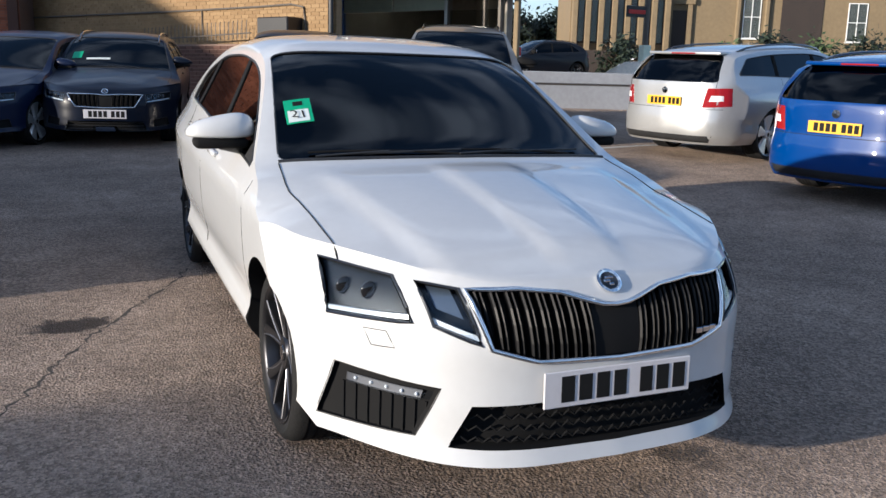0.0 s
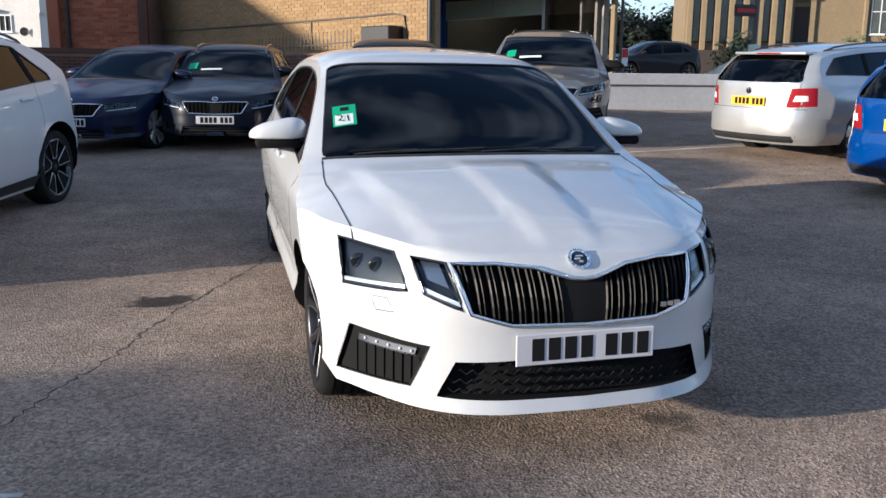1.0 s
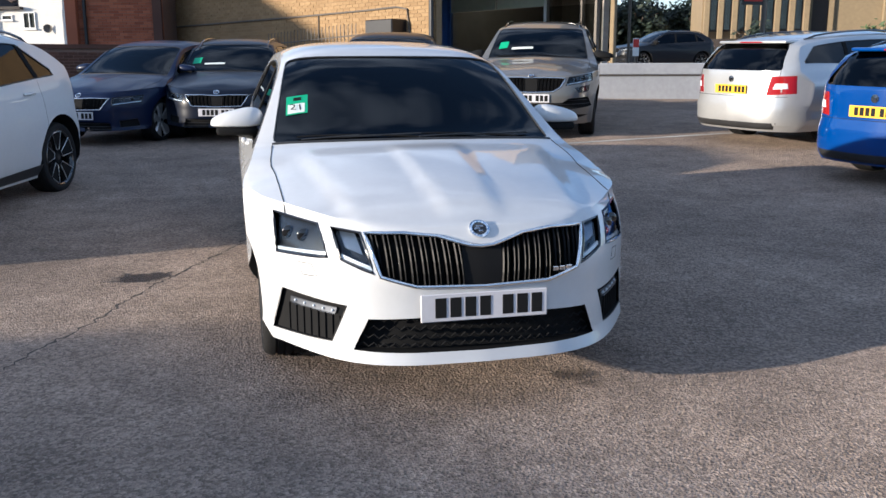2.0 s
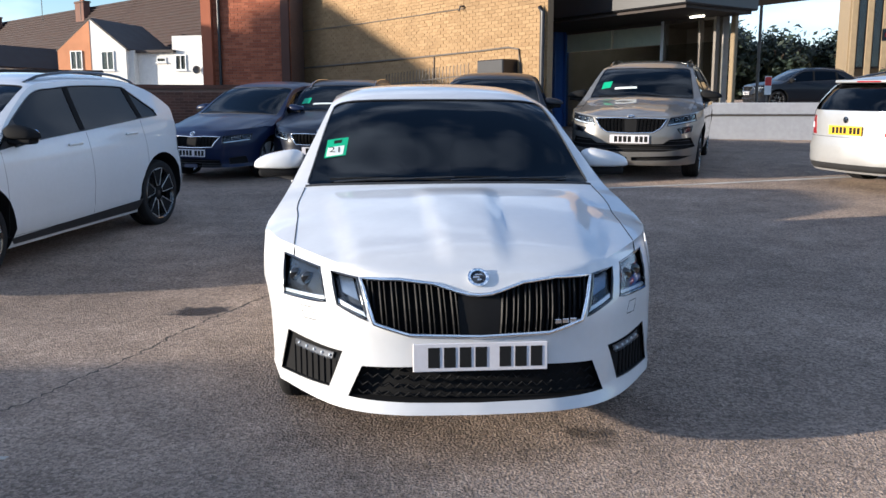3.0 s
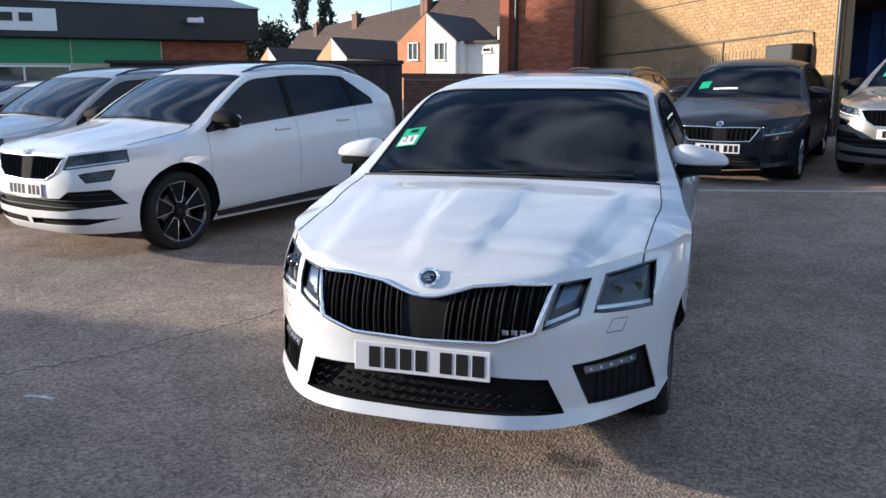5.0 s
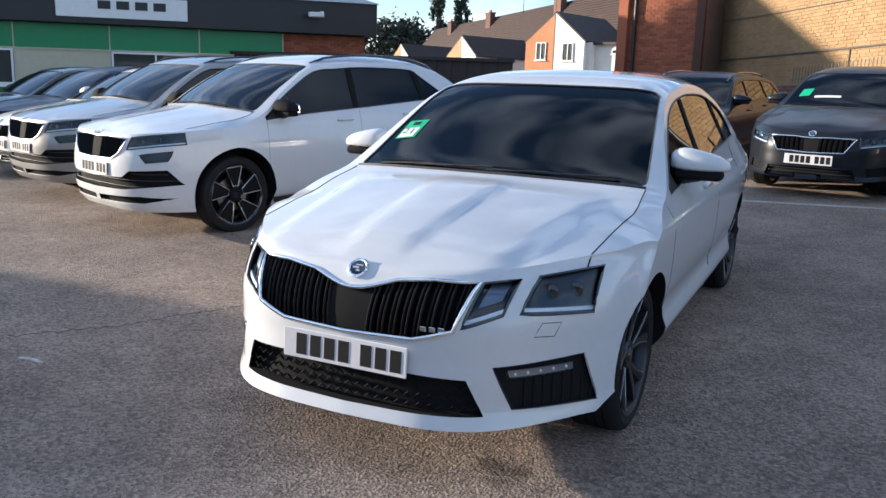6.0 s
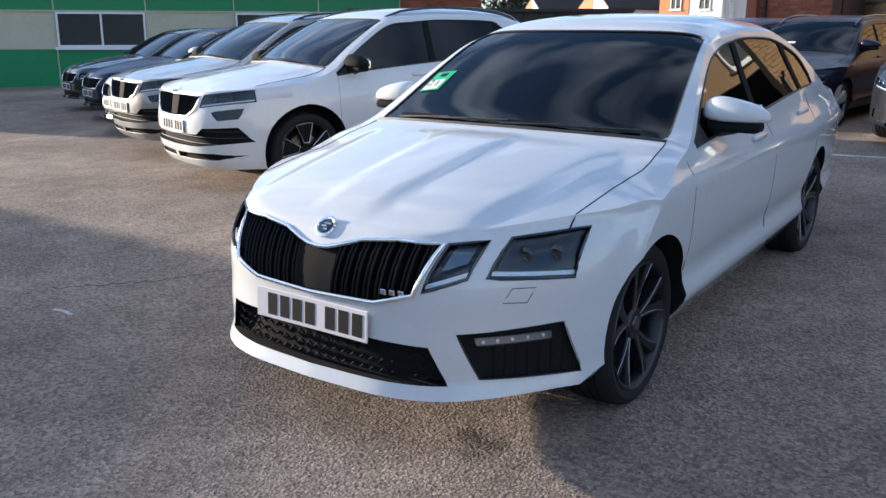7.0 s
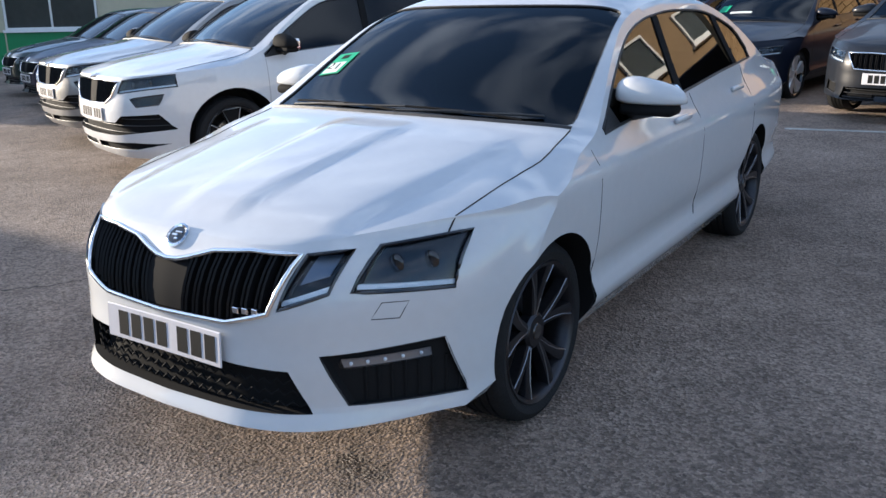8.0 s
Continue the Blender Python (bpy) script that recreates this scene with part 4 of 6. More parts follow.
    # badge: plain disc
    p, nn = sh.drop("f", 0, face["badge_z"])
    turn = (-nn if nn.y > 0 else nn).to_track_quat("X", "Z").to_matrix().to_4x4()
    bd = part("badge", lathe(bmesh.new(), [(-0.006, 0.0), (0.006, 0.002), (0.004, 0.033), (-0.006, 0.033)], 32), M["gloss"], car, "round dark badge with chrome ring", smooth=40, at=Matrix.Translation(p) @ turn)
    part("badge_ring", lathe(bmesh.new(), [(-0.006, 0.029), (0.006, 0.030), (0.009, 0.035), (0.006, 0.042), (-0.006, 0.042)], 32), M["chrome"], bd, smooth=40)
    for q, (y0, z0, y1, z1) in enumerate(((-0.020, -0.006, 0.004, 0.004), (-0.012, 0.006, 0.018, 0.014), (-0.004, -0.018, 0.012, -0.008))):
        part("badge_crest", box_bm((0.0035, y0, z0), (0.0085, y1, z1), 0.002), M["chrome"], bd)
    if fine:
        for q in range(3):
            x = 0.305 + q * 0.031
            p, _ = sh.drop("f", x, 0.590)
            part("trim_badge", box_bm((p.x - 0.012, p.y - 0.004, 0.581), (p.x + 0.012, p.y + 0.012, 0.600), 0.002), M["chrome"], gr)
    if "f" in plates:
        p, nn = sh.drop("f", 0, face["plate_z"])
        q1, q2 = sh.drop("f", 0.2, face["plate_z"] + 0.05)[0], sh.drop("f", 0.2, face["plate_z"] - 0.05)[0]
        tilt = math.atan2(q1.y - q2.y, 0.1)
        number_plate(car, pose(0, min(q1.y, q2.y, p.y) - 0.004, face["plate_z"], -math.degrees(tilt)), False)
    # ---- rear
    prz = 0.90 if s["L"] < 4.5 else 0.745
    if s["rear"] == "r":
        p, _ = sh.drop("r", 0, prz)
        number_plate(car, pose(0, p.y + 0.006, prz, 0, 0, 180), True)
        pz, _ = sh.drop("r", 0, prz + 0.13)
        bmp = tube(bmesh.new(), line_on(sh, "r", [(-0.74, 0.66), (0.74, 0.66)], 0.001, 0.06), 0.003, False, 5)
        for x in (-0.66, 0.66):
            tube(bmp, line_on(sh, "r", [(x, 0.66), (x, 1.02)], 0.001, 0.06), 0.003, False, 5)
        part("tailgate_joint", bmp, M["seam"], car)
        part("rear_badge", lathe(bmesh.new(), [(-0.006, 0.0), (0.006, 0.002), (0.004, 0.04), (-0.006, 0.04)], 28), M["chrome"], car, smooth=40, at=Matrix.Translation(pz + Vector((0, 0.004, 0))) @ pose(0, 0, 0, 0, 0, 90))
        low_poly = [(-0.62, 0.25), (0.62, 0.25), (0.67, 0.335), (-0.67, 0.335)]
        part("rear_apron", panel(sh, "r", low_poly, 0.004, 0.02, 0.08), M["trim"], car, "black lower rear apron", smooth=60)
        sp_top = sh.drop("t", 0, L - (0.46 if s["L"] > 4.5 else 0.40))[0]
        part("spoiler", box_bm((-0.55, sp_top.y - 0.16, sp_top.z - 0.03), (0.55, sp_top.y + 0.10, sp_top.z + 0.008), 0.015, 2), colour, car, smooth=60)
        part("brake_light", box_bm((-0.18, sp_top.y + 0.095, sp_top.z - 0.022), (0.18, sp_top.y + 0.108, sp_top.z - 0.005), 0.003), M["red_lamp"], car)
    lamp_poly = [(0.53, 0.68), (0.80, 0.70), (0.79, 0.92), (0.575, 0.915)] if s["L"] > 4.5 else [(0.48, 0.90), (0.80, 0.92), (0.79, 1.01), (0.54, 1.0)]
    for poly in (lamp_poly, flip(lamp_poly)):
        tl = part("tail_lamp", panel(sh, "r", poly, 0.004, 0.03, 0.05), M["red_lamp"], car, "red tail lamp", smooth=60)
        cx = sum(q[0] for q in poly) / 4
        cz = sum(q[1] for q in poly) / 4
        part("lamp_band", panel(sh, "r", [(cx + (a2 - cx) * 0.5, cz - 0.01 + (c2 - cz) * 0.3) for a2, c2 in poly], 0.007, 0.02, 0.05), M["drl"], tl, smooth=60)
    # ---- mirrors, handles, rails
    my = 1.66 if s["L"] > 4.5 else 1.38
    mz = sh.c["belt"](my) + (0.095 if s["L"] > 4.5 else 0.085)
    mc = mirror or colour
    for sd in (-1, 1):
        xm = sh.width(my, mz - 0.06) + 0.094
        mr = part("door_mirror", mirror_bm(sd, 1.12 if s["L"] > 4.5 else 1.22), mc, car, smooth=60, at=pose(sd * xm, my, mz))
        foot = bmesh.new()
        tube(foot, [(-sd * 0.135, 0.03, -0.085), (-sd * 0.08, 0.01, -0.068), (sd * 0.0, 0.0, -0.048)], 0.024, False, 8)
        part("mirror_foot", foot, M["trim"], mr, smooth=60)
        part("mirror_glass", box_bm((-0.095, 0.046, -0.05), (0.095, 0.054, 0.05), 0.02), M["reflector"], mr)
        part("mirror_under", box_bm((-0.112, -0.066, -0.062), (0.108, 0.046, -0.016), 0.018, 2), M["cavity"], mr, smooth=60)
        ax = "s" if sd > 0 else "p"
        tri = part("mirror_corner", panel(sh, ax, [dlo[0], (d0 + 0.34, sh.c["belt"](d0 + 0.34) + 0.008), (d0 + 0.30, sh.rim_z(d0 + 0.30) - 0.045)], 0.0, 0.01, 0.06), M["trim"], car)
        for y, z in s["handles"]:
            p, nn = sh.drop(ax, y, z)
            part("door_handle", box_bm((p.x - 0.012, y - 0.10, z - 0.013), (p.x + 0.012, y + 0.10, z + 0.013), 0.010, 2), colour, car, smooth=60).location.x = sd * 0.012
    if rails or (rails is None and s.get("rails")):
        for sd in (-1, 1):
            rb = bmesh.new()
            y0, y1 = 1.95, (3.75 if s["L"] < 4.5 else 4.0)
            xr = s["roof"] - 0.055
            mid = [sh.drop("t", sd * xr, y0 + (y1 - y0) * i / 10)[0] for i in range(11)]
            tube(rb, [q + Vector((0, 0, 0.042 * math.sin(math.pi * min(1, max(0, i / 10))) ** 0.35 - 0.004)) for i, q in enumerate(mid)], 0.014, False, 6)
            part("roof_rail", rb, M["gloss"], car, smooth=60)
    # sill trim and under-lip
    for ax in ("s", "p") if s["L"] < 4.5 else ():
        part("sill_trim", panel(sh, ax, [(d0 + 0.10, 0.196), (d2 - 0.15, 0.196), (d2 - 0.10, 0.33), (d0 + 0.06, 0.285)], 0.006, 0.012, 0.10), M["trim"], car, "black plastic sill cladding", smooth=60)
    # wheels
    for ya in s["axle"]:
        for sd in (-1, 1):
            build_wheel(s["wr"], wheel, car, pose(sd * s["track"], ya, s["wr"]) @ pose(0, 0, 0, 0, 0, 0 if sd > 0 else 180))
    if sticker:
        st = part("sticker", panel(sh, "t", [(-0.660, 1.515), (-0.545, 1.515), (-0.530, 1.665), (-0.645, 1.665)], -0.003, 0.002, 0.05), M["sticker_green"], g, "green windscreen sticker")
        part("sticker_field", panel(sh, "t", [(-0.650, 1.522), (-0.560, 1.522), (-0.552, 1.595), (-0.642, 1.595)], -0.0015, 0.001, 0.05), M["sticker_white"], st, "white field on the sticker")
        part("sticker_mark", panel(sh, "t", [(-0.612, 1.622), (-0.570, 1.622), (-0.566, 1.648), (-0.608, 1.648)], -0.0015, 0.001, 0.05), M["ink"], st)
        font = bpy.data.curves.new("digits", "FONT")
        font.body, font.size, font.align_x, font.align_y = "21", 0.075, "CENTER", "CENTER"
        tmp = new("digits", font)
        me = bpy.data.meshes.new_from_object(tmp.evaluated_get(bpy.context.evaluated_depsgraph_get()))
        bpy.data.objects.remove(tmp)
        p0, _ = sh.drop("t", -0.60, 1.528)
        p1, _ = sh.drop("t", -0.60, 1.592)
        up = (p1 - p0).normalized()
        out = Vector((1, 0, 0)).cross(up).normalized()
        me.transform(Matrix.Translation((p0 + p1) / 2 + out * 0.003) @ Matrix((Vector((1, 0, 0)), up, out)).transposed().to_4x4())
        me.materials.append(M["ink"])
        dg = new("sticker_digits", me)
        dg.parent = st
    return car, sh


def recolour(car, m, paint_from, paint_to, label, group=""):
    """A copy of a car in another colour at another place."""
    c = copy_thing(car, m)
    tagged(c, label, "car", group)
    swapped = {}
    for o in c.children_recursive:
        if o.type == "MESH" and any(q == paint_from for q in o.data.materials):
            if o.data not in swapped:
                swapped[o.data] = o.data.copy()
                for i, q in enumerate(swapped[o.data].materials):
                    if q == paint_from:
                        swapped[o.data].materials[i] = paint_to
            o.data = swapped[o.data]
    return c


# ---------------------------------------------------------------- ground
def lift(x, y):
    """Height of the asphalt: level round the middle car, rising gently towards the back of the yard."""
    t = min(max(0.0, y - 0.4), 16.0)
    run = t * t / 2 if t < 1 else t - 0.5
    q = min(max(0.0, y - 4.0), 13.0)
    back = q * q / 4 if q < 2 else q - 1
    xc = max(-5.0, min(6.0, x))
    z = 0.015 * run + 0.015 * xc * ease(0.0, 3.5, y) + back * (0.010 + 0.002 * xc)
    return z - 0.02 * max(0.0, min(18.0, -5.0 - x))


def build_ground():
    near = [i * 0.5 for i in range(-60, 61)]
    far = [-900, -500, -250, -120, -70, -45]
    xs = far + near + [-f for f in reversed(far)]
    ys = far + near + [-f for f in reversed(far)]
    verts = [(x, y, lift(x, y)) for y in ys for x in xs]
    n = len(xs)
    faces = [(j * n + i, j * n + i + 1, (j + 1) * n + i + 1, (j + 1) * n + i) for j in range(len(ys) - 1) for i in range(n - 1)]
    me = bpy.data.meshes.new("ground")
    me.from_pydata(verts, [], faces)
    me.materials.append(M["asphalt"])
    me.shade_smooth()
    return tagged(new("ground", me), "worn grey asphalt of a car yard with an oil stain", "asphalt", kind="structure")


build_ground()


def ribbon(name, pts, width, material, label, category, jitter=0.0, seed=1, z=0.004):
    """Thin band laid on the asphalt along a line."""
    rnd = random.Random(seed)
    bm = bmesh.new()
    line = []
    for i in range(len(pts) - 1):
        a, c = Vector(pts[i]), Vector(pts[i + 1])
        k = max(2, int((c - a).length / (0.035 if jitter else 0.12)))
        line += [a + (c - a) * j / k for j in range(k)]
    line.append(Vector(pts[-1]))
    rows = []
    for i, p in enumerate(line):
        d = (line[min(i + 1, len(line) - 1)] - line[max(i - 1, 0)]).normalized()
        s = Vector((-d.y, d.x))
        q = p + s * rnd.uniform(-jitter, jitter)
        w = width * rnd.uniform(0.1, 1.5) if jitter else width
        row = []
        for e in (-w / 2, w / 2):
            v = q + s * e
            row.append((v.x, v.y))
        rows.append(row)
    top = [[bm.verts.new((a, c, lift(a, c) + z)) for a, c in row] for row in rows]
    bot = [[bm.verts.new((a, c, lift(a, c) - 0.01)) for a, c in row] for row in rows]
    for i in range(len(rows) - 1):
        bm.faces.new((top[i][0], top[i][1], top[i + 1][1], top[i + 1][0]))
        bm.faces.new((bot[i][0], top[i][0], top[i + 1][0], bot[i + 1][0]))
        bm.faces.new((top[i][1], bot[i][1], bot[i + 1][1], top[i + 1][1]))
    return tagged(new(name, mesh_of(name, bm, material)), label, category, kind="structure")


M["crack"] = plain("crack_filler", (0.055, 0.045, 0.036), 0.9, vary=0.3, scale=6)
M["line_paint"] = plain("worn_line_paint", (0.42, 0.40, 0.36), 0.8, vary=0.35, scale=3, bump=0.3, bump_scale=90)
ribbon("asphalt_crack", [(-0.86, 3.42), (-1.0, 3.12), (-1.25, 2.66), (-1.38, 2.42), (-1.54, 2.07), (-1.76, 1.47), (-1.93, 1.15), (-2.03, 0.88), (-2.22, 0.62), (-2.39, 0.40)], 0.014, M["crack"], "long thin crack in the asphalt past the oil stain", "crack", 0.022, 3, 0.0012)
ribbon("parking_line", [(0.2, 7.55), (3.0, 7.72), (9.0, 8.4)], 0.085, M["line_paint"], "worn white painted parking line", "road marking")


ribbon("paint_scuff", [(-2.04, 0.20), (-1.96, 0.215), (-1.88, 0.20)], 0.022, M["line_paint"], "small pale paint scuff on the asphalt", "scuff")


# ---------------------------------------------------------------- cars in the yard
def stand(x, y, turn):
    """Pose of a car whose nose is at (x, y), turned by degrees, set on the sloping asphalt."""
    a = radians(turn)
    ahead = Vector((-math.sin(a), math.cos(a)))
    p1 = Vector((x, y)) + ahead * 0.9
    p2 = Vector((x, y)) + ahead * 3.55
    z1, z2 = lift(*p1), lift(*p2)
    slope = (z2 - z1) / 2.65
    return pose(x, y, z1 - slope * 0.9, 0, 0, turn) @ pose(0, 0, 0, math.degrees(math.atan(slope)))


def seats_and_dash(car):
    """What shows through the glass: dashboard, wheel, two front seats, bench and mirror."""
    dash = box_bm((-0.70, 1.22, 0.72), (0.70, 1.62, 0.90), 0.05, 3)
    part("dashboard", dash, M["trim"], car, smooth=50)
    ring = [(0.36 + 0.0 + 0.185 * math.cos(a), 1.80 - 0.07 * math.sin(a), 0.90 + 0.17 * math.sin(a)) for a in [i * math.tau / 24 for i in range(24)]]
    ring = [(-x, y, z) for x, y, z in ring]
    st = part("steering_wheel", tube(bmesh.new(), ring, 0.015, True, 8), M["trim"], car, smooth=50)
    part("steering_boss", box_bm((-0.43, 1.74, 0.85), (-0.29, 1.80, 0.95), 0.03, 2), M["trim"], st, smooth=50)
    for x in (-0.36, 0.36):
        seat = new("front_seat")
        seat.parent = car
        part("cushion", box_bm((x - 0.26, 1.95, 0.42), (x + 0.26, 2.45, 0.60), 0.06, 3), M["cloth"], seat, smooth=50)
        part("seat_back", box_bm((x - 0.25, 2.40, 0.56), (x + 0.25, 2.54, 1.12), 0.06, 3), M["cloth"], seat, smooth=50)
        part("headrest", box_bm((x - 0.13, 2.44, 1.13), (x + 0.13, 2.53, 1.30), 0.045, 3), M["cloth"], seat, smooth=50)
    part("rear_bench", box_bm((-0.62, 3.15, 0.55), (0.62, 3.32, 1.10), 0.06, 3), M["cloth"], car, smooth=50)
    part("interior_mirror", box_bm((-0.12, 1.86, 1.235), (0.12, 1.885, 1.295), 0.012, 2), M["gloss"], car, smooth=50)


main_car, main_skin = build_car("white_hatchback", HATCH, HATCH_FACE, M["white"], pose(0, 0.905, 0, 0.85) @ pose(0, -0.905, 0), "white hatchback with black grille and green windscreen sticker", fine=True, wheel="twin", privacy=False, interior=True, sticker=True)
seats_and_dash(main_car)


def wipers(car, skin):
    """Two black blades resting along the foot of the windscreen, each on its arm."""
    for x0, x1 in ((-0.58, 0.02), (0.02, 0.62)):
        line = [(x0 + (x1 - x0) * i / 8, 1.232 + 0.15 * (x0 + (x1 - x0) * i / 8) ** 2 + 0.03 * i / 8) for i in range(9)]
        w = part("wiper", tube(bmesh.new(), line_on(skin, "t", line, 0.004, 0.05), 0.005, False, 6), M["trim"], car, "black wiper at the foot of the windscreen", smooth=60)
        arm = [(x0 - 0.02, 1.222 + 0.15 * x0 * x0), (x0 + 0.14, 1.235 + 0.15 * (x0 + 0.14) ** 2), (x0 + 0.28, 1.248 + 0.15 * (x0 + 0.28) ** 2)]
        part("wiper_arm", tube(bmesh.new(), line_on(skin, "t", arm, 0.008, 0.05), 0.005, False, 6), M["trim"], w, smooth=60)


wipers(main_car, main_skin)

white_suv, suv_skin = build_car("white_suv", SUV, SUV_FACE, M["white_suv"], stand(-4.475, 2.917, -16.9), "white SUV with black mirrors and blade wheels", "parked cars", mirror=M["cavity"], wheel="blade")
KEEP_ROW = "row of parked cars"
row_at = lambda k, back=0.0: (-4.475 - 0.957 * 2.4 * k + 0.29 * back, 2.917 + 0.29 * 2.4 * k + 0.957 * back)
recolour(white_suv, stand(*row_at(1, 0.3), -16.9), M["white_suv"], M["stone_grey"], "grey SUV parked in the row beside the white SUV", KEEP_ROW)
beige_suv = recolour(white_suv, stand(3.06, 8.15, -24), M["white_suv"], M["beige"], "warm grey SUV parked before the glazed showroom", "parked cars")

dark_hatch, hatch_skin = build_car("dark_hatchback", HATCH, PLAIN_FACE, M["graphite"], stand(1.05, 8.0, -12), "graphite hatchback with a chrome-framed grille", "parked cars")
recolour(dark_hatch, stand(-3.0, 9.55, -25) @ Matrix.Scale(0.95, 4), M["graphite"], M["navy"], "dark navy hatchback parked by the brick wall", "parked cars").name = "navy_hatchback"
recolour(dark_hatch, stand(*row_at(3, 1.3), -16.9), M["graphite"], M["navy"], "navy hatchback parked in the row", KEEP_ROW)
recolour(dark_hatch, stand(*row_at(4, 1.6), -16.9), M["graphite"], M["dark_green"], "dark green hatchback at the end of the row", KEEP_ROW)

silver_estate, estate_skin = build_car("silver_estate", ESTATE, PLAIN_FACE, M["silver"], stand(5.40, 7.0, 105) @ pose(0, -4.69, 0), "silver estate car with a yellow rear plate", "parked cars", rails=True)
recolour(silver_estate, stand(5.05, 3.95, 105) @ pose(0, -4.69, 0), M["silver"], M["blue"], "bright blue estate car with a yellow rear plate", "parked cars").name = "blue_estate"
dark_estate = recolour(silver_estate, stand(-1.15, 9.3, -9) @ Matrix.Scale(0.95, 4), M["silver"], M["black_blue"], "dark navy estate car with roof rails and a green sticker", "parked cars")
dark_estate.name = "dark_estate"
recolour(silver_estate, stand(*row_at(2, 0.9), -16.9), M["silver"], M["white_suv"], "white estate car parked in the row", KEEP_ROW).name = "white_estate"
recolour(white_suv, stand(16.3, 34.2, -90) @ Matrix.Scale(1.12, 4), M["white_suv"], M["graphite"], "grey off-roader parked beyond the white wall", "cars in the street").name = "grey_suv"
recolour(dark_hatch, stand(17.5, 24.0, -100), M["graphite"], M["black_blue"], "dark car in the street beyond the wall", "cars in the street")
recolour(dark_hatch, stand(22.0, 22.0, 75), M["graphite"], M["graphite"], "grey car in the street beyond the wall", "cars in the street")
recolour(white_suv, stand(19.0, 26.5, -95), M["white_suv"], M["navy"], "dark blue SUV in the street beyond the wall", "cars in the street").name = "blue_suv"
recolour(silver_estate, stand(26.0, 38.0, -80), M["silver"], M["silver"], "silver estate in the street beyond the wall", "cars in the street")
recolour(silver_estate, stand(24.0, 30.0, -100), M["silver"], M["silver"], "silver estate in the street beyond the wall", "cars in the street")


def price_sticker(car, skin, y0):
    """Green square and a white paper strip behind the lower corner of a windscreen."""
    part("sticker", panel(skin, "t", [(-0.60, y0), (-0.47, y0), (-0.455, y0 + 0.15), (-0.585, y0 + 0.15)], -0.002, 0.002, 0.06), M["sticker_green"], car, "green windscreen sticker")
    part("paper_strip", panel(skin, "t", [(-0.40, y0 - 0.05), (-0.08, y0 - 0.06), (-0.08, y0 - 0.02), (-0.40, y0 - 0.01)], -0.002, 0.002, 0.06), M["sticker_white"], car, "white paper strip on the dashboard edge")


price_sticker(beige_suv, suv_skin, 1.33)
price_sticker(dark_estate, estate_skin, 1.50)
price_sticker(dark_hatch, hatch_skin, 1.50)

# ---------------------------------------------------------------- buildings
M["tan_brick"] = masonry("tan_brick", (0.240, 0.150, 0.069), (0.300, 0.197, 0.096))
M["red_brick"] = masonry("red_brick", (0.26, 0.075, 0.035), (0.42, 0.14, 0.07))
M["brown_brick"] = masonry("brown_brick", (0.085, 0.042, 0.030), (0.15, 0.073, 0.05))
M["mortar"] = plain("mortar", (0.245, 0.166, 0.090), 0.95, vary=0.15, scale=2, bump=0.3, bump_scale=60)
M["mortar_dark"] = plain("mortar_dark", (0.20, 0.13, 0.10), 0.95, vary=0.15, scale=2, bump=0.3, bump_scale=60)
M["render_white"] = plain("white_render", (0.60, 0.585, 0.55), 0.85, vary=0.08, scale=0.8, bump=0.2, bump_scale=30)
M["orange_brick"] = masonry("orange_brick", (0.40, 0.16, 0.07), (0.52, 0.24, 0.12))
M["roof_tile"] = plain("brown_roof_tile", (0.030, 0.0145, 0.0105), 0.85, vary=0.3, scale=1.5, bump=0.5, bump_scale=6)
M["slate"] = plain("dark_slate", (0.027, 0.0185, 0.0160), 0.7, vary=0.25, scale=1.5, bump=0.4, bump_scale=6)
M["grey_roof"] = plain("grey_sheet_roof", (0.42, 0.42, 0.42), 0.55, vary=0.06, scale=0.5)
M["fascia"] = plain("black_fascia", (0.012, 0.012, 0.014), 0.45, vary=0.1, scale=0.7)
M["green"] = plain("green_cladding", (0.012, 0.22, 0.070), 0.4, vary=0.06, scale=0.6)
M["cream"] = plain("cream_panel", (0.50, 0.46, 0.33), 0.6, vary=0.06, scale=0.8)
M["blue_frame"] = plain("blue_frame", (0.045, 0.115, 0.36), 0.4, vary=0.08)
M["upvc"] = plain("white_frame", (0.75, 0.75, 0.73), 0.4, vary=0.03)
M["pane"] = glazing("window_pane", (0.68, 0.71, 0.71), bend=0.03, ior=1.5)
M["dark_room"] = plain("dark_room", (0.30, 0.275, 0.25), 0.9, vary=0.2, scale=0.8)
M["pipe"] = plain("grey_pipe", (0.10, 0.085, 0.07), 0.6, vary=0.15)
M["wall_white"] = plain("white_painted_wall", (0.36, 0.36, 0.372), 0.8, vary=0.10, scale=1.2, bump=0.25, bump_scale=25)
M["stone"] = plain("cream_stone", (0.195, 0.146, 0.084), 0.85, vary=0.12, scale=0.5, bump=0.2, bump_scale=8)
M["timber"] = plain("dark_timber", (0.035, 0.026, 0.022), 0.8, vary=0.25, scale=2)
M["panel_grey"] = plain("grey_green_panel", (0.64, 0.70, 0.56), 0.5, vary=0.08)
LEAN_BACK = pose(0, -3, 0, -1.5) @ pose(0, 3, 0)


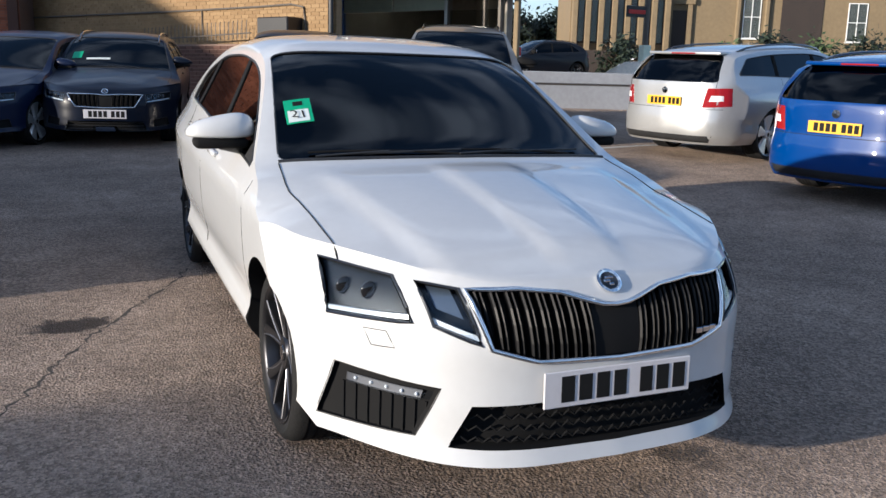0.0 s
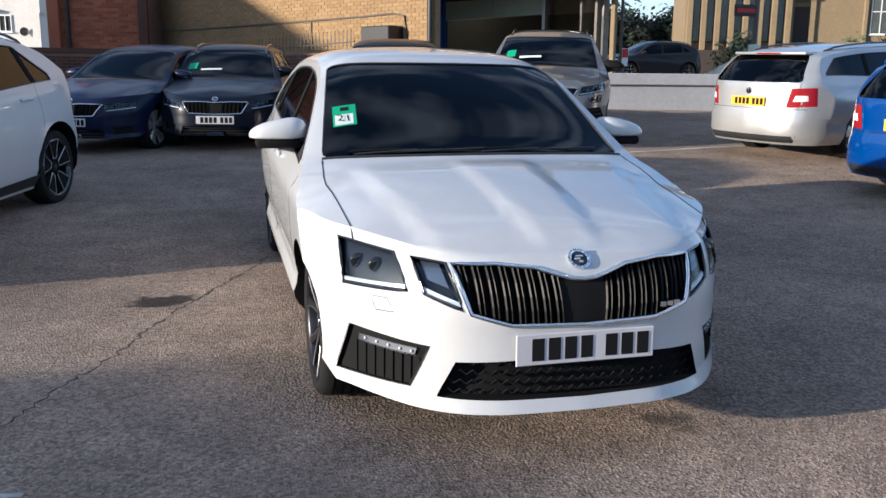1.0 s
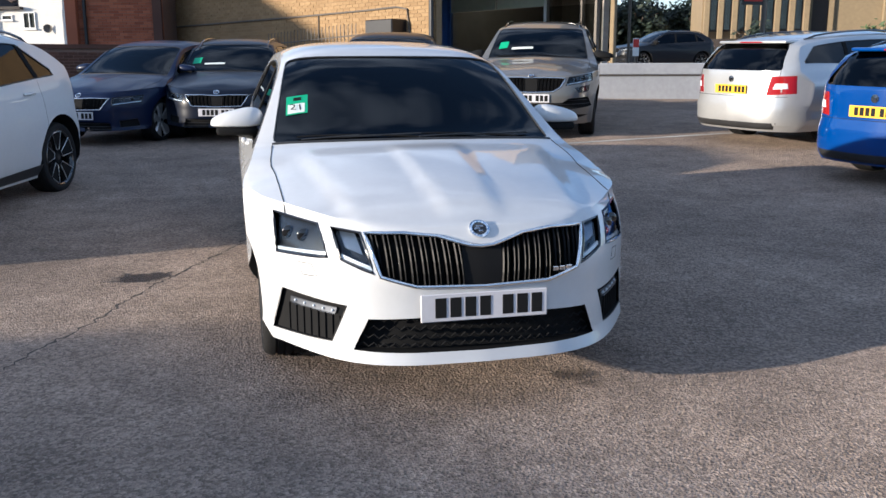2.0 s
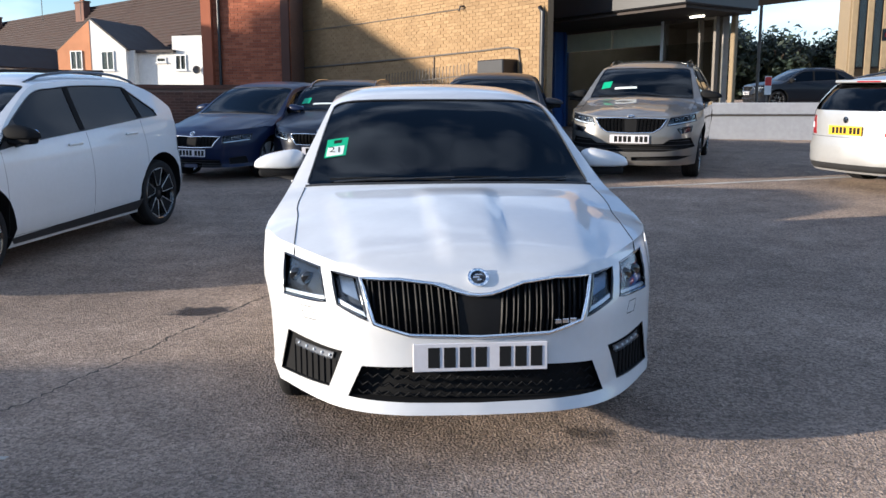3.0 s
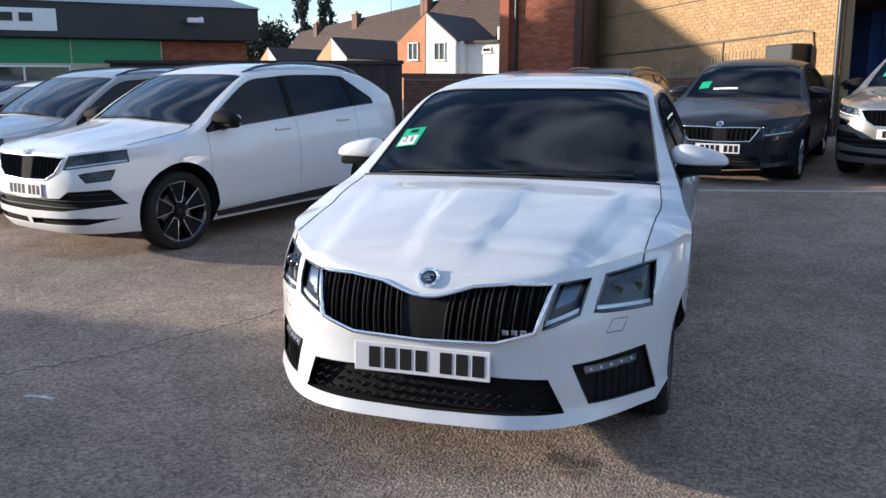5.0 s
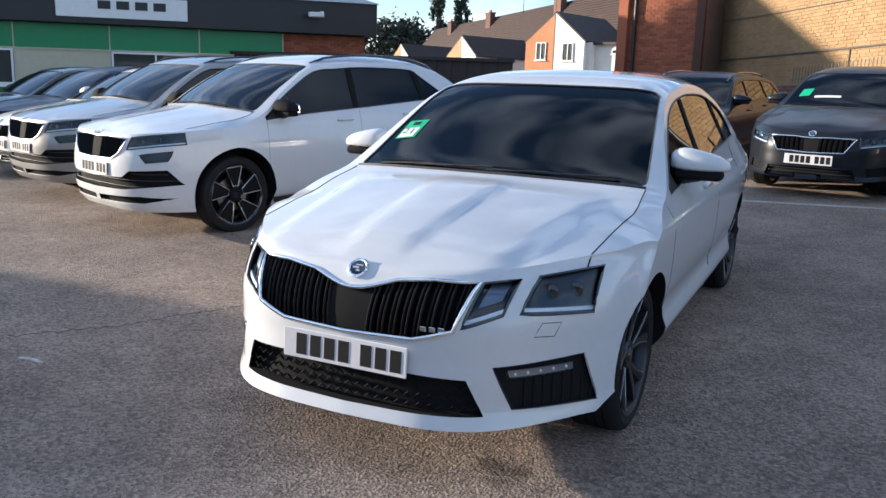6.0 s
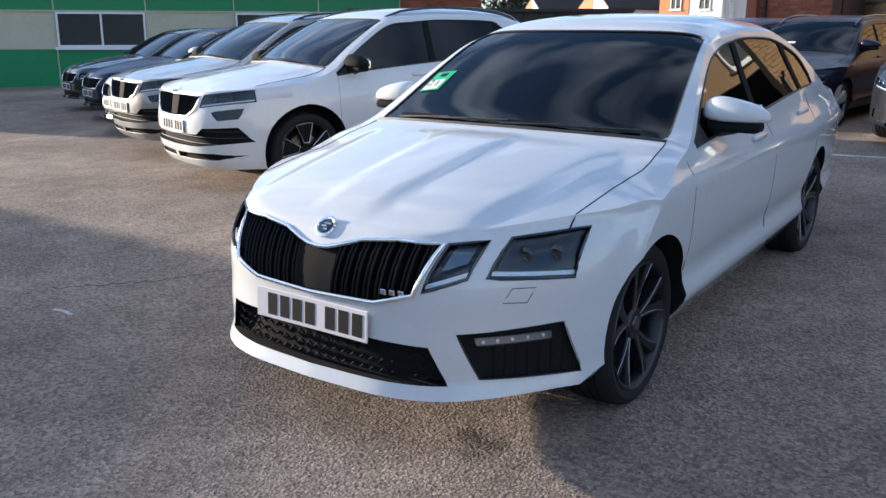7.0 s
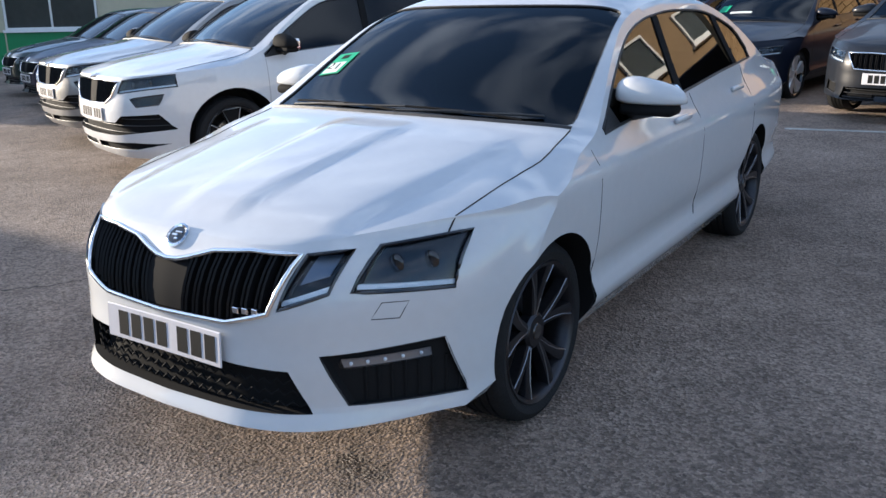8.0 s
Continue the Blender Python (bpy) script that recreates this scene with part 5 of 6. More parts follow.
def brick_rows(x0, x1, z0, z1, depth=0.012, bl=0.225, bh=0.075, gap=0.010, seed=2):
    """Brick boxes (lower corner, upper corner) in stretcher bond on the plane y = 0, facing -y."""
    rnd = random.Random(seed)
    out = []
    for r in range(int((z1 - z0) / bh)):
        x = x0 - (bl / 2 if r % 2 else 0)
        while x < x1:
            a, c = max(x0, x), min(x1, x + bl - gap)
            if c - a > 0.03:
                d = depth * rnd.uniform(0.6, 1.2)
                out.append(((a, -d, z0 + r * bh), (c, 0.02, z0 + (r + 1) * bh - gap)))
            x += bl
    return out


def joined_bricks(boxes, name, material, parent, label=""):
    """Many bricks in one mesh, each with its five seen faces."""
    verts, faces = [], []
    for (ax, ay, az), (cx, cy, cz) in boxes:
        k = len(verts)
        verts += [(ax, ay, az), (cx, ay, az), (cx, ay, cz), (ax, ay, cz), (ax, cy, az), (cx, cy, az), (cx, cy, cz), (ax, cy, cz)]
        faces += [(k, k + 1, k + 2, k + 3), (k, k + 4, k + 5, k + 1), (k + 3, k + 2, k + 6, k + 7), (k, k + 3, k + 7, k + 4), (k + 1, k + 5, k + 6, k + 2)]
    me = bpy.data.meshes.new(name)
    me.from_pydata(verts, [], faces)
    me.materials.append(material)
    ob = new(name, me)
    ob.parent = parent
    return tagged(ob, label, kind="stuff")


def block(name, lo, hi, material, parent, label="", bevel=0.0, smooth=None):
    return part(name, box_bm(lo, hi, bevel), material, parent, label, smooth)


def window_at(parent, x0, x1, z0, z1, y=0.0, mullions=(0.5,), name="window", frame_mat=None, transom=None, deep=0.07):
    """Framed window standing in the plane y, seen from -y: dark room, pane, frame bars, sill."""
    fm = frame_mat or M["upvc"]
    w = new(name)
    w.parent = parent
    block("reveal", (x0, y - 0.005, z0), (x1, y + 0.03, z1), M["dark_room"], w)
    block("pane", (x0 + 0.03, y - 0.035, z0 + 0.03), (x1 - 0.03, y - 0.028, z1 - 0.03), M["pane"], w)
    b = bmesh.new()
    f = 0.055
    for lo, hi in (((x0, z0), (x1, z0 + f)), ((x0, z1 - f), (x1, z1)), ((x0, z0 + f), (x0 + f, z1 - f)), ((x1 - f, z0 + f), (x1, z1 - f))):
        box_bm((lo[0], y - deep, lo[1]), (hi[0], y - 0.01, hi[1]), bm=b)
    for q in mullions:
        xm = x0 + (x1 - x0) * q
        box_bm((xm - 0.025, y - deep + 0.004, z0 + f), (xm + 0.025, y - 0.012, z1 - f), bm=b)
    if transom:
        zm = z0 + (z1 - z0) * transom
        box_bm((x0 + f, y - deep + 0.008, zm - 0.025), (x1 - f, y - 0.014, zm + 0.025), bm=b)
    part("window_frame", b, fm, w)
    block("window_sill", (x0 - 0.06, y - 0.13, z0 - 0.07), (x1 + 0.06, y - 0.002, z0 - 0.002), fm, w)
    return w


def gable_roof(x0, x1, y0, y1, eave, ridge, over=0.25, along="y", thick=0.12):
    """Two-pitch roof slab with the ridge along y or x."""
    bm = bmesh.new()
    if along == "y":
        xm = (x0 + x1) / 2
        prof = [(x0 - over, eave - over * (ridge - eave) / (xm - x0)), (xm, ridge), (x1 + over, eave - over * (ridge - eave) / (xm - x0))]
        a = [bm.verts.new((x, y0 - over, z)) for x, z in prof] + [bm.verts.new((x, y0 - over, z + thick)) for x, z in reversed(prof)]
        c = [bm.verts.new((x, y1 + over, z)) for x, z in prof] + [bm.verts.new((x, y1 + over, z + thick)) for x, z in reversed(prof)]
    else:
        ym = (y0 + y1) / 2
        prof = [(y0 - over, eave - over * (ridge - eave) / (ym - y0)), (ym, ridge), (y1 + over, eave - over * (ridge - eave) / (ym - y0))]
        a = [bm.verts.new((x0 - over, y, z)) for y, z in prof] + [bm.verts.new((x0 - over, y, z + thick)) for y, z in reversed(prof)]
        c = [bm.verts.new((x1 + over, y, z)) for y, z in prof] + [bm.verts.new((x1 + over, y, z + thick)) for y, z in reversed(prof)]
    for i in range(6):
        bm.faces.new((a[i], a[(i + 1) % 6], c[(i + 1) % 6], c[i]))
    bm.faces.new(a[::-1])
    bm.faces.new(c)
    bmesh.ops.recalc_face_normals(bm, faces=bm.faces)
    return bm


def tile_rows(parent, x0, x1, eave_y, ridge_y, eave, ridge, step=0.32):
    """Raised courses across one roof slope (eave parallel to x)."""
    n = int(math.hypot(ridge_y - eave_y, ridge - eave) / step)
    for i in range(n):
        t = (i + 0.5) / n
        y, z = eave_y + (ridge_y - eave_y) * t, eave + (ridge - eave) * t
        part("tile_course", box_bm((x0, y - 0.03, z + 0.10), (x1, y + 0.03, z + 0.15)), M["roof_tile"], parent)


def chimney(parent, x, y, z0, z1, w=0.7, pots=2, material=None):
    c = block("chimney", (x - w / 2, y - 0.3, z0), (x + w / 2, y + 0.3, z1), material or M["red_brick"], parent, "brick chimney stack")
    block("chimney_cap", (x - w / 2 - 0.06, y - 0.36, z1 - 0.16), (x + w / 2 + 0.06, y + 0.36, z1), material or M["red_brick"], c)
    for k in range(pots):
        xx = x + (k - (pots - 1) / 2) * 0.3
        b = lathe(bmesh.new(), [(0, 0.09), (0.3, 0.075), (0.3, 0.11), (0, 0.13)], 10)
        part("chimney_pot", b, M["orange_brick"], c, at=pose(xx, y, z1, 0, -90, 0))
    return c


# --- tan brick building with the conduit and the vent
wall_frame = LEAN_BACK @ pose(-2.61, 23.82, 0, 0, 0, -59.6)
tan = thing("brick_building", wall_frame, "long tan brick wall of a building in low sun", "building")
block("wall", (0, 0.004, -1.0), (11.35, 0.14, 5.05), M["mortar"], tan)
block("rear_wing", (0, 0.145, -1.0), (7.0, 4.0, 4.95), M["mortar_dark"], tan)
block("parapet_coping", (-0.05, -0.06, 5.055), (11.4, 0.42, 5.17), M["stone"], tan)
block("damp_course", (0.0, -0.016, 0.42), (11.35, 0.003, 0.50), M["mortar_dark"], tan)
all_bricks = brick_rows(0, 11.35, 0.525, 5.05)
near_bricks = [b for b in all_bricks if b[0][0] > 8.2 and 2.0 < b[0][2] < 3.6][:295]
picked = set(near_bricks)
joined_bricks([b for b in all_bricks if b not in picked], "brickwork", M["tan_brick"], tan)
shared = {}
for lo, hi in near_bricks:
    key = round(hi[0] - lo[0], 3)
    if key not in shared:
        shared[key] = mesh_of("brick", box_bm((0, -0.012, 0), (hi[0] - lo[0], 0.003, hi[2] - lo[2])), M["tan_brick"])
    bk = new("brick", shared[key])
    bk.parent = tan
    bk.location = (lo[0], 0, lo[2])
pipe = tube(bmesh.new(), [(0.3, -0.03, 2.74), (6.5, -0.03, 2.74), (9.2, -0.03, 2.76), (10.15, -0.03, 2.78), (10.5, -0.03, 2.72), (10.58, -0.03, 2.2)], 0.022, False, 6)
part("conduit", pipe, M["pipe"], tan, "grey conduit along the wall", smooth=50)
part("upper_cable", tube(bmesh.new(), [(0.2, -0.025, 3.82), (4, -0.025, 3.76), (8.6, -0.025, 3.72)], 0.012, False, 5), M["pipe"], tan)
part("conduit_drop", tube(bmesh.new(), [(7.4, -0.03, 2.74), (7.4, -0.03, 2.2)], 0.014, False, 5), M["pipe"], tan)
part("overflow_pipe", tube(bmesh.new(), [(8.55, 0.0, 3.78), (8.55, -0.12, 3.76), (8.55, -0.14, 3.66)], 0.025, False, 6), M["pipe"], tan)
vent = block("flue_box", (9.58, -0.42, 2.14), (10.45, -0.003, 2.52), M["fascia"], tan, "black flue box on the wall", 0.02)
block("flue_bracket", (9.6, -0.40, 2.09), (10.4, -0.003, 2.135), M["pipe"], vent)
part("rain_pipe", tube(bmesh.new(), [(11.28, -0.09, -0.6), (11.28, -0.09, 3.4), (11.2, -0.09, 3.5)], 0.05, False, 8), M["fascia"], tan, "black rain pipe", smooth=50)
part("corner_pipe", tube(bmesh.new(), [(0.12, -0.09, -0.6), (0.12, -0.09, 5.0)], 0.055, False, 8), M["fascia"], tan, "black rain pipe at the corner", smooth=50)
# spiked railing on the low wall before the building
rail = thing("spiked_railing", wall_frame, "rusty spiked railing along the foot of the brick wall", "railing")
rb = bmesh.new()
tube(rb, [(5.9, -0.5, 2.10), (9.5, -0.5, 2.22)], 0.015, False, 5)
part("top_rail", rb, M["pipe"], rail)
spike_mesh = mesh_of("spike", tube(bmesh.new(), [(0, 0, 0), (0, 0, 0.30), (0.015, 0, 0.36)], 0.009, False, 5), M["pipe"])
for i in range(26):
    sp = new("spike", spike_mesh)
    sp.parent = rail
    sp.location = (6.0 + i * 0.135, -0.5, 2.0 + i * 0.0045)
part("rail_base", box_bm((0.4, -0.62, -0.8), (11.1, -0.38, 2.0)), M["mortar_dark"], rail, "low brick wall under the railing")
joined_bricks([((a[0], a[1] - 0.62, a[2]), (c[0], c[1] - 0.62, c[2])) for a, c in brick_rows(0.4, 11.1, -0.2, 1.98, seed=23)], "brickwork", M["brown_brick"], rail)

# --- red brick bay at the end of the tan wall
bay = thing("red_brick_bay", LEAN_BACK @ pose(-4.95, 22.85, 0, 0, 0, -14), "tall red brick bay with rain pipes", "building")
block("wall", (0, 0.004, -1), (2.35, 5, 6.6), M["mortar_dark"], bay)
joined_bricks(brick_rows(0, 2.35, 0.5, 6.5, seed=5), "brickwork", M["red_brick"], bay)
block("pier", (-0.28, -0.18, -1), (0.02, 0.5, 6.6), M["red_brick"], bay)
block("pier", (2.10, -0.12, -1), (2.34, 0.0, 6.6), M["brown_brick"], bay)
part("rain_pipe", tube(bmesh.new(), [(0.22, -0.08, -0.5), (0.22, -0.08, 6.4)], 0.05, False, 8), M["fascia"], bay, smooth=50)
block("bay_coping", (-0.3, -0.2, 6.6), (2.4, 5.0, 6.75), M["stone"], bay)

# --- showroom with glazed front under a black canopy
show = thing("showroom", LEAN_BACK @ pose(4.43, 18.06, 0, 0, 0, -59.6), "glazed showroom with blue frames under a black canopy", "building")


def prism(outline, z0, z1):
    bm = bmesh.new()
    lo = [bm.verts.new((x, y, z0)) for x, y in outline]
    hi = [bm.verts.new((x, y, z1)) for x, y in outline]
    bm.faces.new(lo[::-1])
    bm.faces.new(hi)
    n = len(outline)
    for i in range(n):
        bm.faces.new((lo[i], lo[(i + 1) % n], hi[(i + 1) % n], hi[i]))
    bmesh.ops.recalc_face_normals(bm, faces=bm.faces)
    return bm


def prism_x(outline, x0, x1):
    """Solid with an outline in (y, z), standing between two planes across x."""
    bm = bmesh.new()
    fa = [bm.verts.new((x0, y, z)) for y, z in outline]
    fb = [bm.verts.new((x1, y, z)) for y, z in outline]
    bm.faces.new(fa)
    bm.faces.new(fb[::-1])
    n = len(outline)
    for i in range(n):
        bm.faces.new((fa[i], fb[i], fb[(i + 1) % n], fa[(i + 1) % n]))
    bmesh.ops.recalc_face_normals(bm, faces=bm.faces)
    return bm


# the room narrows to the back: its end wall runs away from the yard behind the glass
ROOM = [(-1.3, 0.0), (4.55, 0.0), (4.48, 0.15), (-0.4, 6.1), (-1.3, 6.1)]
part("floor_slab", prism(ROOM, -0.8, 0.30), M["stone"], show)
part("ceiling_slab", prism(ROOM, 3.86, 4.0), M["dark_room"], show)
part("end_wall", prism([(4.48, 0.15), (4.60, 0.20), (-0.3, 6.2), (-0.4, 6.1)], -0.5, 4.0), M["dark_room"], show)
part("back_wall", prism([(-1.3, 6.1), (-0.35, 6.1), (-0.35, 6.25), (-1.3, 6.25)], -0.5, 4.0), M["dark_room"], show)
part("side_wall", prism([(-1.5, 0.0), (-1.3, 0.0), (-1.3, 6.25), (-1.5, 6.25)], -0.5, 4.0), M["dark_room"], show)
block("blue_column", (-0.75, -0.35, -0.5), (0.0, 0.0, 3.85), M["blue_frame"], show, "blue steel column", 0.02)
for x0, x1 in ((0, 0.08), (3.10, 3.18), (4.05, 4.11), (4.44, 4.50)):
    block("glazing_bar", (x0, -0.10, -0.4), (x1, 0.02, 3.85), M["blue_frame"] if x0 < 1 else M["pipe"], show)
for z0, z1 in ((-0.4, 0.35), (3.30, 3.40)):
    block("glazing_rail", (0.08, -0.09, z0), (4.44, 0.01, z1), M["pipe"], show)
block("white_mullion", (3.085, -0.13, 2.45), (3.15, -0.11, 3.40), M["upvc"], show)
for x0, x1 in ((0.08, 1.6), (1.6, 3.10), (3.18, 4.05), (4.11, 4.44)):
    block("pane", (x0 + 0.002, -0.045, 0.35), (x1 - 0.002, -0.037, 2.86), M["pane"], show)
block("transom_panel", (0.08, -0.05, 2.88), (1.55, -0.02, 3.29), M["panel_grey"], show, "grey-green transom panel")
block("transom_panel", (1.6, -0.05, 2.88), (3.09, -0.02, 3.29), M["panel_grey"], show)
can = block("canopy", (-1.9, -1.9, 3.42), (5.2, 0.3, 4.2), M["fascia"], show, "black canopy with deep fascia", 0.03)
block("canopy_soffit", (-1.85, -1.8, 3.36), (5.1, 0.2, 3.42), M["timber"], can)
block("upper_storey", (-1.9, 0.35, 4.22), (3.4, 5.5, 8.2), M["mortar"], show, "plain tan upper storey")
for x0 in (-1.0, 1.0):
    window_at(show, x0, x0 + 0.95, 5.15, 5.95, 0.345, mullions=())
M["tube_lamp"] = plain("tube_lamp", (0.9, 0.85, 0.7), 0.4)
tl_nodes, tl_links = nodes_of(M["tube_lamp"])
tl_nodes["Principled BSDF"].inputs["Emission Color"].default_value = (1.0, 0.85, 0.6, 1)
tl_nodes["Principled BSDF"].inputs["Emission Strength"].default_value = 4.0
block("tube_light", (4.15, -0.5, 3.325), (4.48, -0.45, 3.355), M["tube_lamp"], can, "lit fluorescent tube")
block("ceiling_tube", (-0.7, 2.2, 3.72), (1.1, 2.32, 3.80), M["tube_lamp"], show, "lit tube under the showroom ceiling")
post = thing("canopy_post", LEAN_BACK @ pose(6.99, 14.09, 0, 0, 0, -59.6), "cream steel post under the canopy edge", "post")
part("post_shaft", box_bm((-0.055, -0.055, -0.6), (0.055, 0.055, 3.4), 0.012), M["stone"], post)
part("post_foot", box_bm((-0.12, -0.12, -0.6), (0.12, 0.12, 0.42), 0.02), M["stone"], post)

# --- white painted yard wall
yard = thing("wall_white_yard", LEAN_BACK @ pose(6.0, 13.6, 0, 0, 0, -8.5), "low white painted wall with a coping band", "wall", kind="structure")
block("wall_face", (-0.1, 0, -0.6), (12.0, 0.25, 1.38), M["wall_white"], yard)
block("wall_coping", (-0.14, -0.05, 1.385), (12.05, 0.30, 1.62), M["wall_white"], yard, bevel=0.015)
block("wall_groove", (-0.12, -0.012, 1.355), (12.02, -0.001, 1.384), M["pipe"], yard)

# --- boundary wall at the back of the yard
bw = thing("wall_brick_yard", LEAN_BACK @ pose(-6.9, 19.42, 0, 0, 0, 11), "brown brick boundary wall of the yard", "wall", kind="structure")
block("wall_core", (-0.2, 0.004, -1), (4.7, 0.24, 2.03), M["mortar_dark"], bw)
joined_bricks(brick_rows(-0.2, 4.7, 0.3, 2.02, seed=8), "brickwork", M["brown_brick"], bw)
block("wall_coping", (-0.25, -0.05, 2.03), (4.75, 0.3, 2.13), M["brown_brick"], bw)
fence = thing("dark_fence", LEAN_BACK @ pose(-6.9, 19.4, 0, 0, 0, 11), "dark boarded fence with a capping rail", "fence")
board = mesh_of("board", box_bm((-0.11, -0.012, -1.0), (0.11, 0.012, 2.38), 0.004), M["timber"])
for i in range(72):
    bd = new("board", board)
    bd.parent = fence
    bd.location = (-0.35 - i * 0.213, 0.026 * (i % 2), 0)
block("capping_rail", (-15.8, -0.07, 2.38), (-0.2, 0.07, 2.47), M["timber"], fence)

# --- dealer building: green cladding, window band, black fascia, grey hipped roof
deal = thing("dealer_building", pose(-22.0, 10.5, -0.45, 0, 0, 47.8), "low building with green cladding, black fascia and grey roof", "building")
X0, X1, DEPTH = -11.2, 13.9, 12.0
BRICK_X = 11.35
block("core_wall", (X0, 0.02, -1.2), (X1, DEPTH, 3.0), M["mortar_dark"], deal)
block("fascia", (X0, -0.35, 2.95), (X1 + 0.3, 0.5, 3.95), M["fascia"], deal, "black fascia band", 0.02)
for i in range(9):
    x1 = BRICK_X - i * 2.42
    block("green_panel", (x1 - 2.40, -0.03, 2.27), (x1, 0.01, 2.94), M["green"], deal, bevel=0.006)
    block("green_panel", (x1 - 2.40, -0.03, -1.2), (x1, 0.01, 1.24), M["green"], deal, bevel=0.006)
    if i % 2 == 0:
        block("cream_panel", (x1 - 2.40, -0.025, 1.26), (x1, 0.01, 2.245), M["cream"], deal, bevel=0.006)
    else:
        window_at(deal, x1 - 2.38, x1 - 0.02, 1.28, 2.235, 0.0)
block("cladding_bar", (X0, -0.06, 2.24), (BRICK_X, 0.0, 2.28), M["cream"], deal)
block("cladding_bar", (X0, -0.06, 1.22), (BRICK_X, 0.0, 1.27), M["cream"], deal)
for i in range(10):
    block("cladding_bar", (BRICK_X - i * 2.42 - 0.005, -0.055, -1.2), (BRICK_X - i * 2.42 + 0.025, 0.0, 2.94), M["cream"], deal)
joined_bricks([((a[0], a[1], a[2]), c) for a, c in brick_rows(BRICK_X + 0.03, X1, -0.9, 2.94, seed=11)], "brickwork", M["red_brick"], deal)
sign = block("sign_board", (5.2, -0.42, 3.12), (8.6, -0.352, 3.70), M["upvc"], deal, "white sign board with plain dark shapes", 0.01)
for i in range(4):
    block("sign_shape", (6.25 + i * 0.48, -0.432, 3.36), (6.58 + i * 0.48, -0.421, 3.58), M["fascia"], sign)
cam_arm = block("security_camera", (12.0, -0.75, 3.42), (12.45, -0.6, 3.56), M["upvc"], deal, "white security camera on the fascia", 0.02)
block("camera_arm", (12.4, -0.62, 3.55), (12.46, -0.35, 3.60), M["upvc"], cam_arm)
roof = bmesh.new()
ev, rg = 3.9, 6.4
lo = [roof.verts.new(p) for p in ((X0, -0.45, ev), (X1 + 0.35, -0.45, ev), (X1 + 0.35, DEPTH + 0.4, ev), (X0, DEPTH + 0.4, ev))]
r0, r1 = roof.verts.new((X0 + 6, DEPTH / 2, rg)), roof.verts.new((X1 - 5.6, DEPTH / 2, rg))
for f in ((lo[0], lo[1], r1, r0), (lo[1], lo[2], r1), (lo[2], lo[3], r0, r1), (lo[3], lo[0], r0), (lo[3], lo[2], lo[1], lo[0])):
    roof.faces.new(f)
part("roof", roof, M["grey_roof"], deal, "grey sheet hipped roof")
for i in range(38):
    x = X0 + 6.5 + i * 0.72
    if x < X1 - 6.2:
        part("roof_seam", tube(bmesh.new(), [(x, -0.40, ev + 0.05), (x, DEPTH / 2, rg + 0.02)], 0.02, False, 4), M["grey_roof"], deal)

# --- unseen blocks added on the sunny side for shade, and the street front behind
# outline set so that its soft shade falls on the front-left asphalt
shut = thing("wall_west_building", pose(-26.0, 0, -0.4), "unseen brick block with a sloping top, added to shade the front of the yard", "building", kind="structure")
part("wall_body", prism_x([(-40.0, -0.5), (-2.08, -0.5), (-2.08, 4.65), (-2.47, 4.69), (-4.06, 4.84), (-9.0, 5.30), (-40.0, 5.30)], -6.0, 0.0), M["brown_brick"], shut)
# unseen block added to cast the slanting shadow edge on the tan wall
tall = thing("wall_far_west_building", pose(-40.0, 0, -0.4), "unseen block whose sloping top casts the diagonal shade on the tan wall", "building", kind="structure")
part("wall_body", prism_x([(1.4, -1.0), (28.4, -1.0), (28.4, 7.4), (17.1, 7.4), (17.0, 10.9), (11.9, 9.3), (1.4, 6.0)], -5.0, 0.0), M["brown_brick"], tall)
street = thing("wall_south_building", pose(0, -24, -0.4), "plain brick street front closing the yard", "building", kind="structure")
block("wall_body", (-22, -8, -0.5), (34, 0, 3.3), M["brown_brick"], street)
block("roof_slab", (-22.2, -8.2, 3.305), (34.2, 0.2, 3.5), M["slate"], street)

# --- terraced houses beyond the wall
home = thing("white_house", LEAN_BACK @ pose(-15.9, 54, 0, 0, 0, -17), "white rendered rear of a terraced house with brown roofs", "house")
g = bmesh.new()
pts = [(-4.9, 0), (0.0, 0), (0.0, 5.35), (-2.45, 7.25), (-4.9, 5.35)]
fa = [g.verts.new((x, 0, z)) for x, z in pts]
fb = [g.verts.new((x, 6.0, z)) for x, z in pts]
g.faces.new(fa)
g.faces.new(fb[::-1])
for i in range(5):
    g.faces.new((fa[i], fb[i], fb[(i + 1) % 5], fa[(i + 1) % 5]))
bmesh.ops.recalc_face_normals(g, faces=g.faces)
part("gable_wall", g, M["render_white"], home, "white rendered gable")
g = bmesh.new()
fa = [g.verts.new((x, -0.03, z)) for x, z in [(-4.9, 0), (-2.5, 0), (-2.5, 7.18), (-4.9, 5.33)]]
fb = [g.verts.new((x, -0.002, z)) for x, z in [(-4.9, 0), (-2.5, 0), (-2.5, 7.18), (-4.9, 5.33)]]
g.faces.new(fa)
for i in range(4):
    g.faces.new((fa[i], fb[i], fb[(i + 1) % 4], fa[(i + 1) % 4]))
part("brick_half", g, M["orange_brick"], home, "orange brick half of the gable")
part("gable_roof", gable_roof(-4.9, 0, 0.1, 6.0, 5.35, 7.25, 0.12), M["slate"], home)
window_at(home, -1.75, -0.85, 4.05, 5.25, 0.0)
window_at(home, -3.95, -3.1, 4.1, 5.3, -0.035)
block("extension_wall", (0.35, 0.8, 0), (5.4, 6, 5.15), M["render_white"], home, "white rendered extension")
block("extension_wall", (0.0, 0.3, 0), (0.36, 6, 5.3), M["render_white"], home)
window_at(home, 3.0, 3.75, 4.05, 5.0, 0.8)
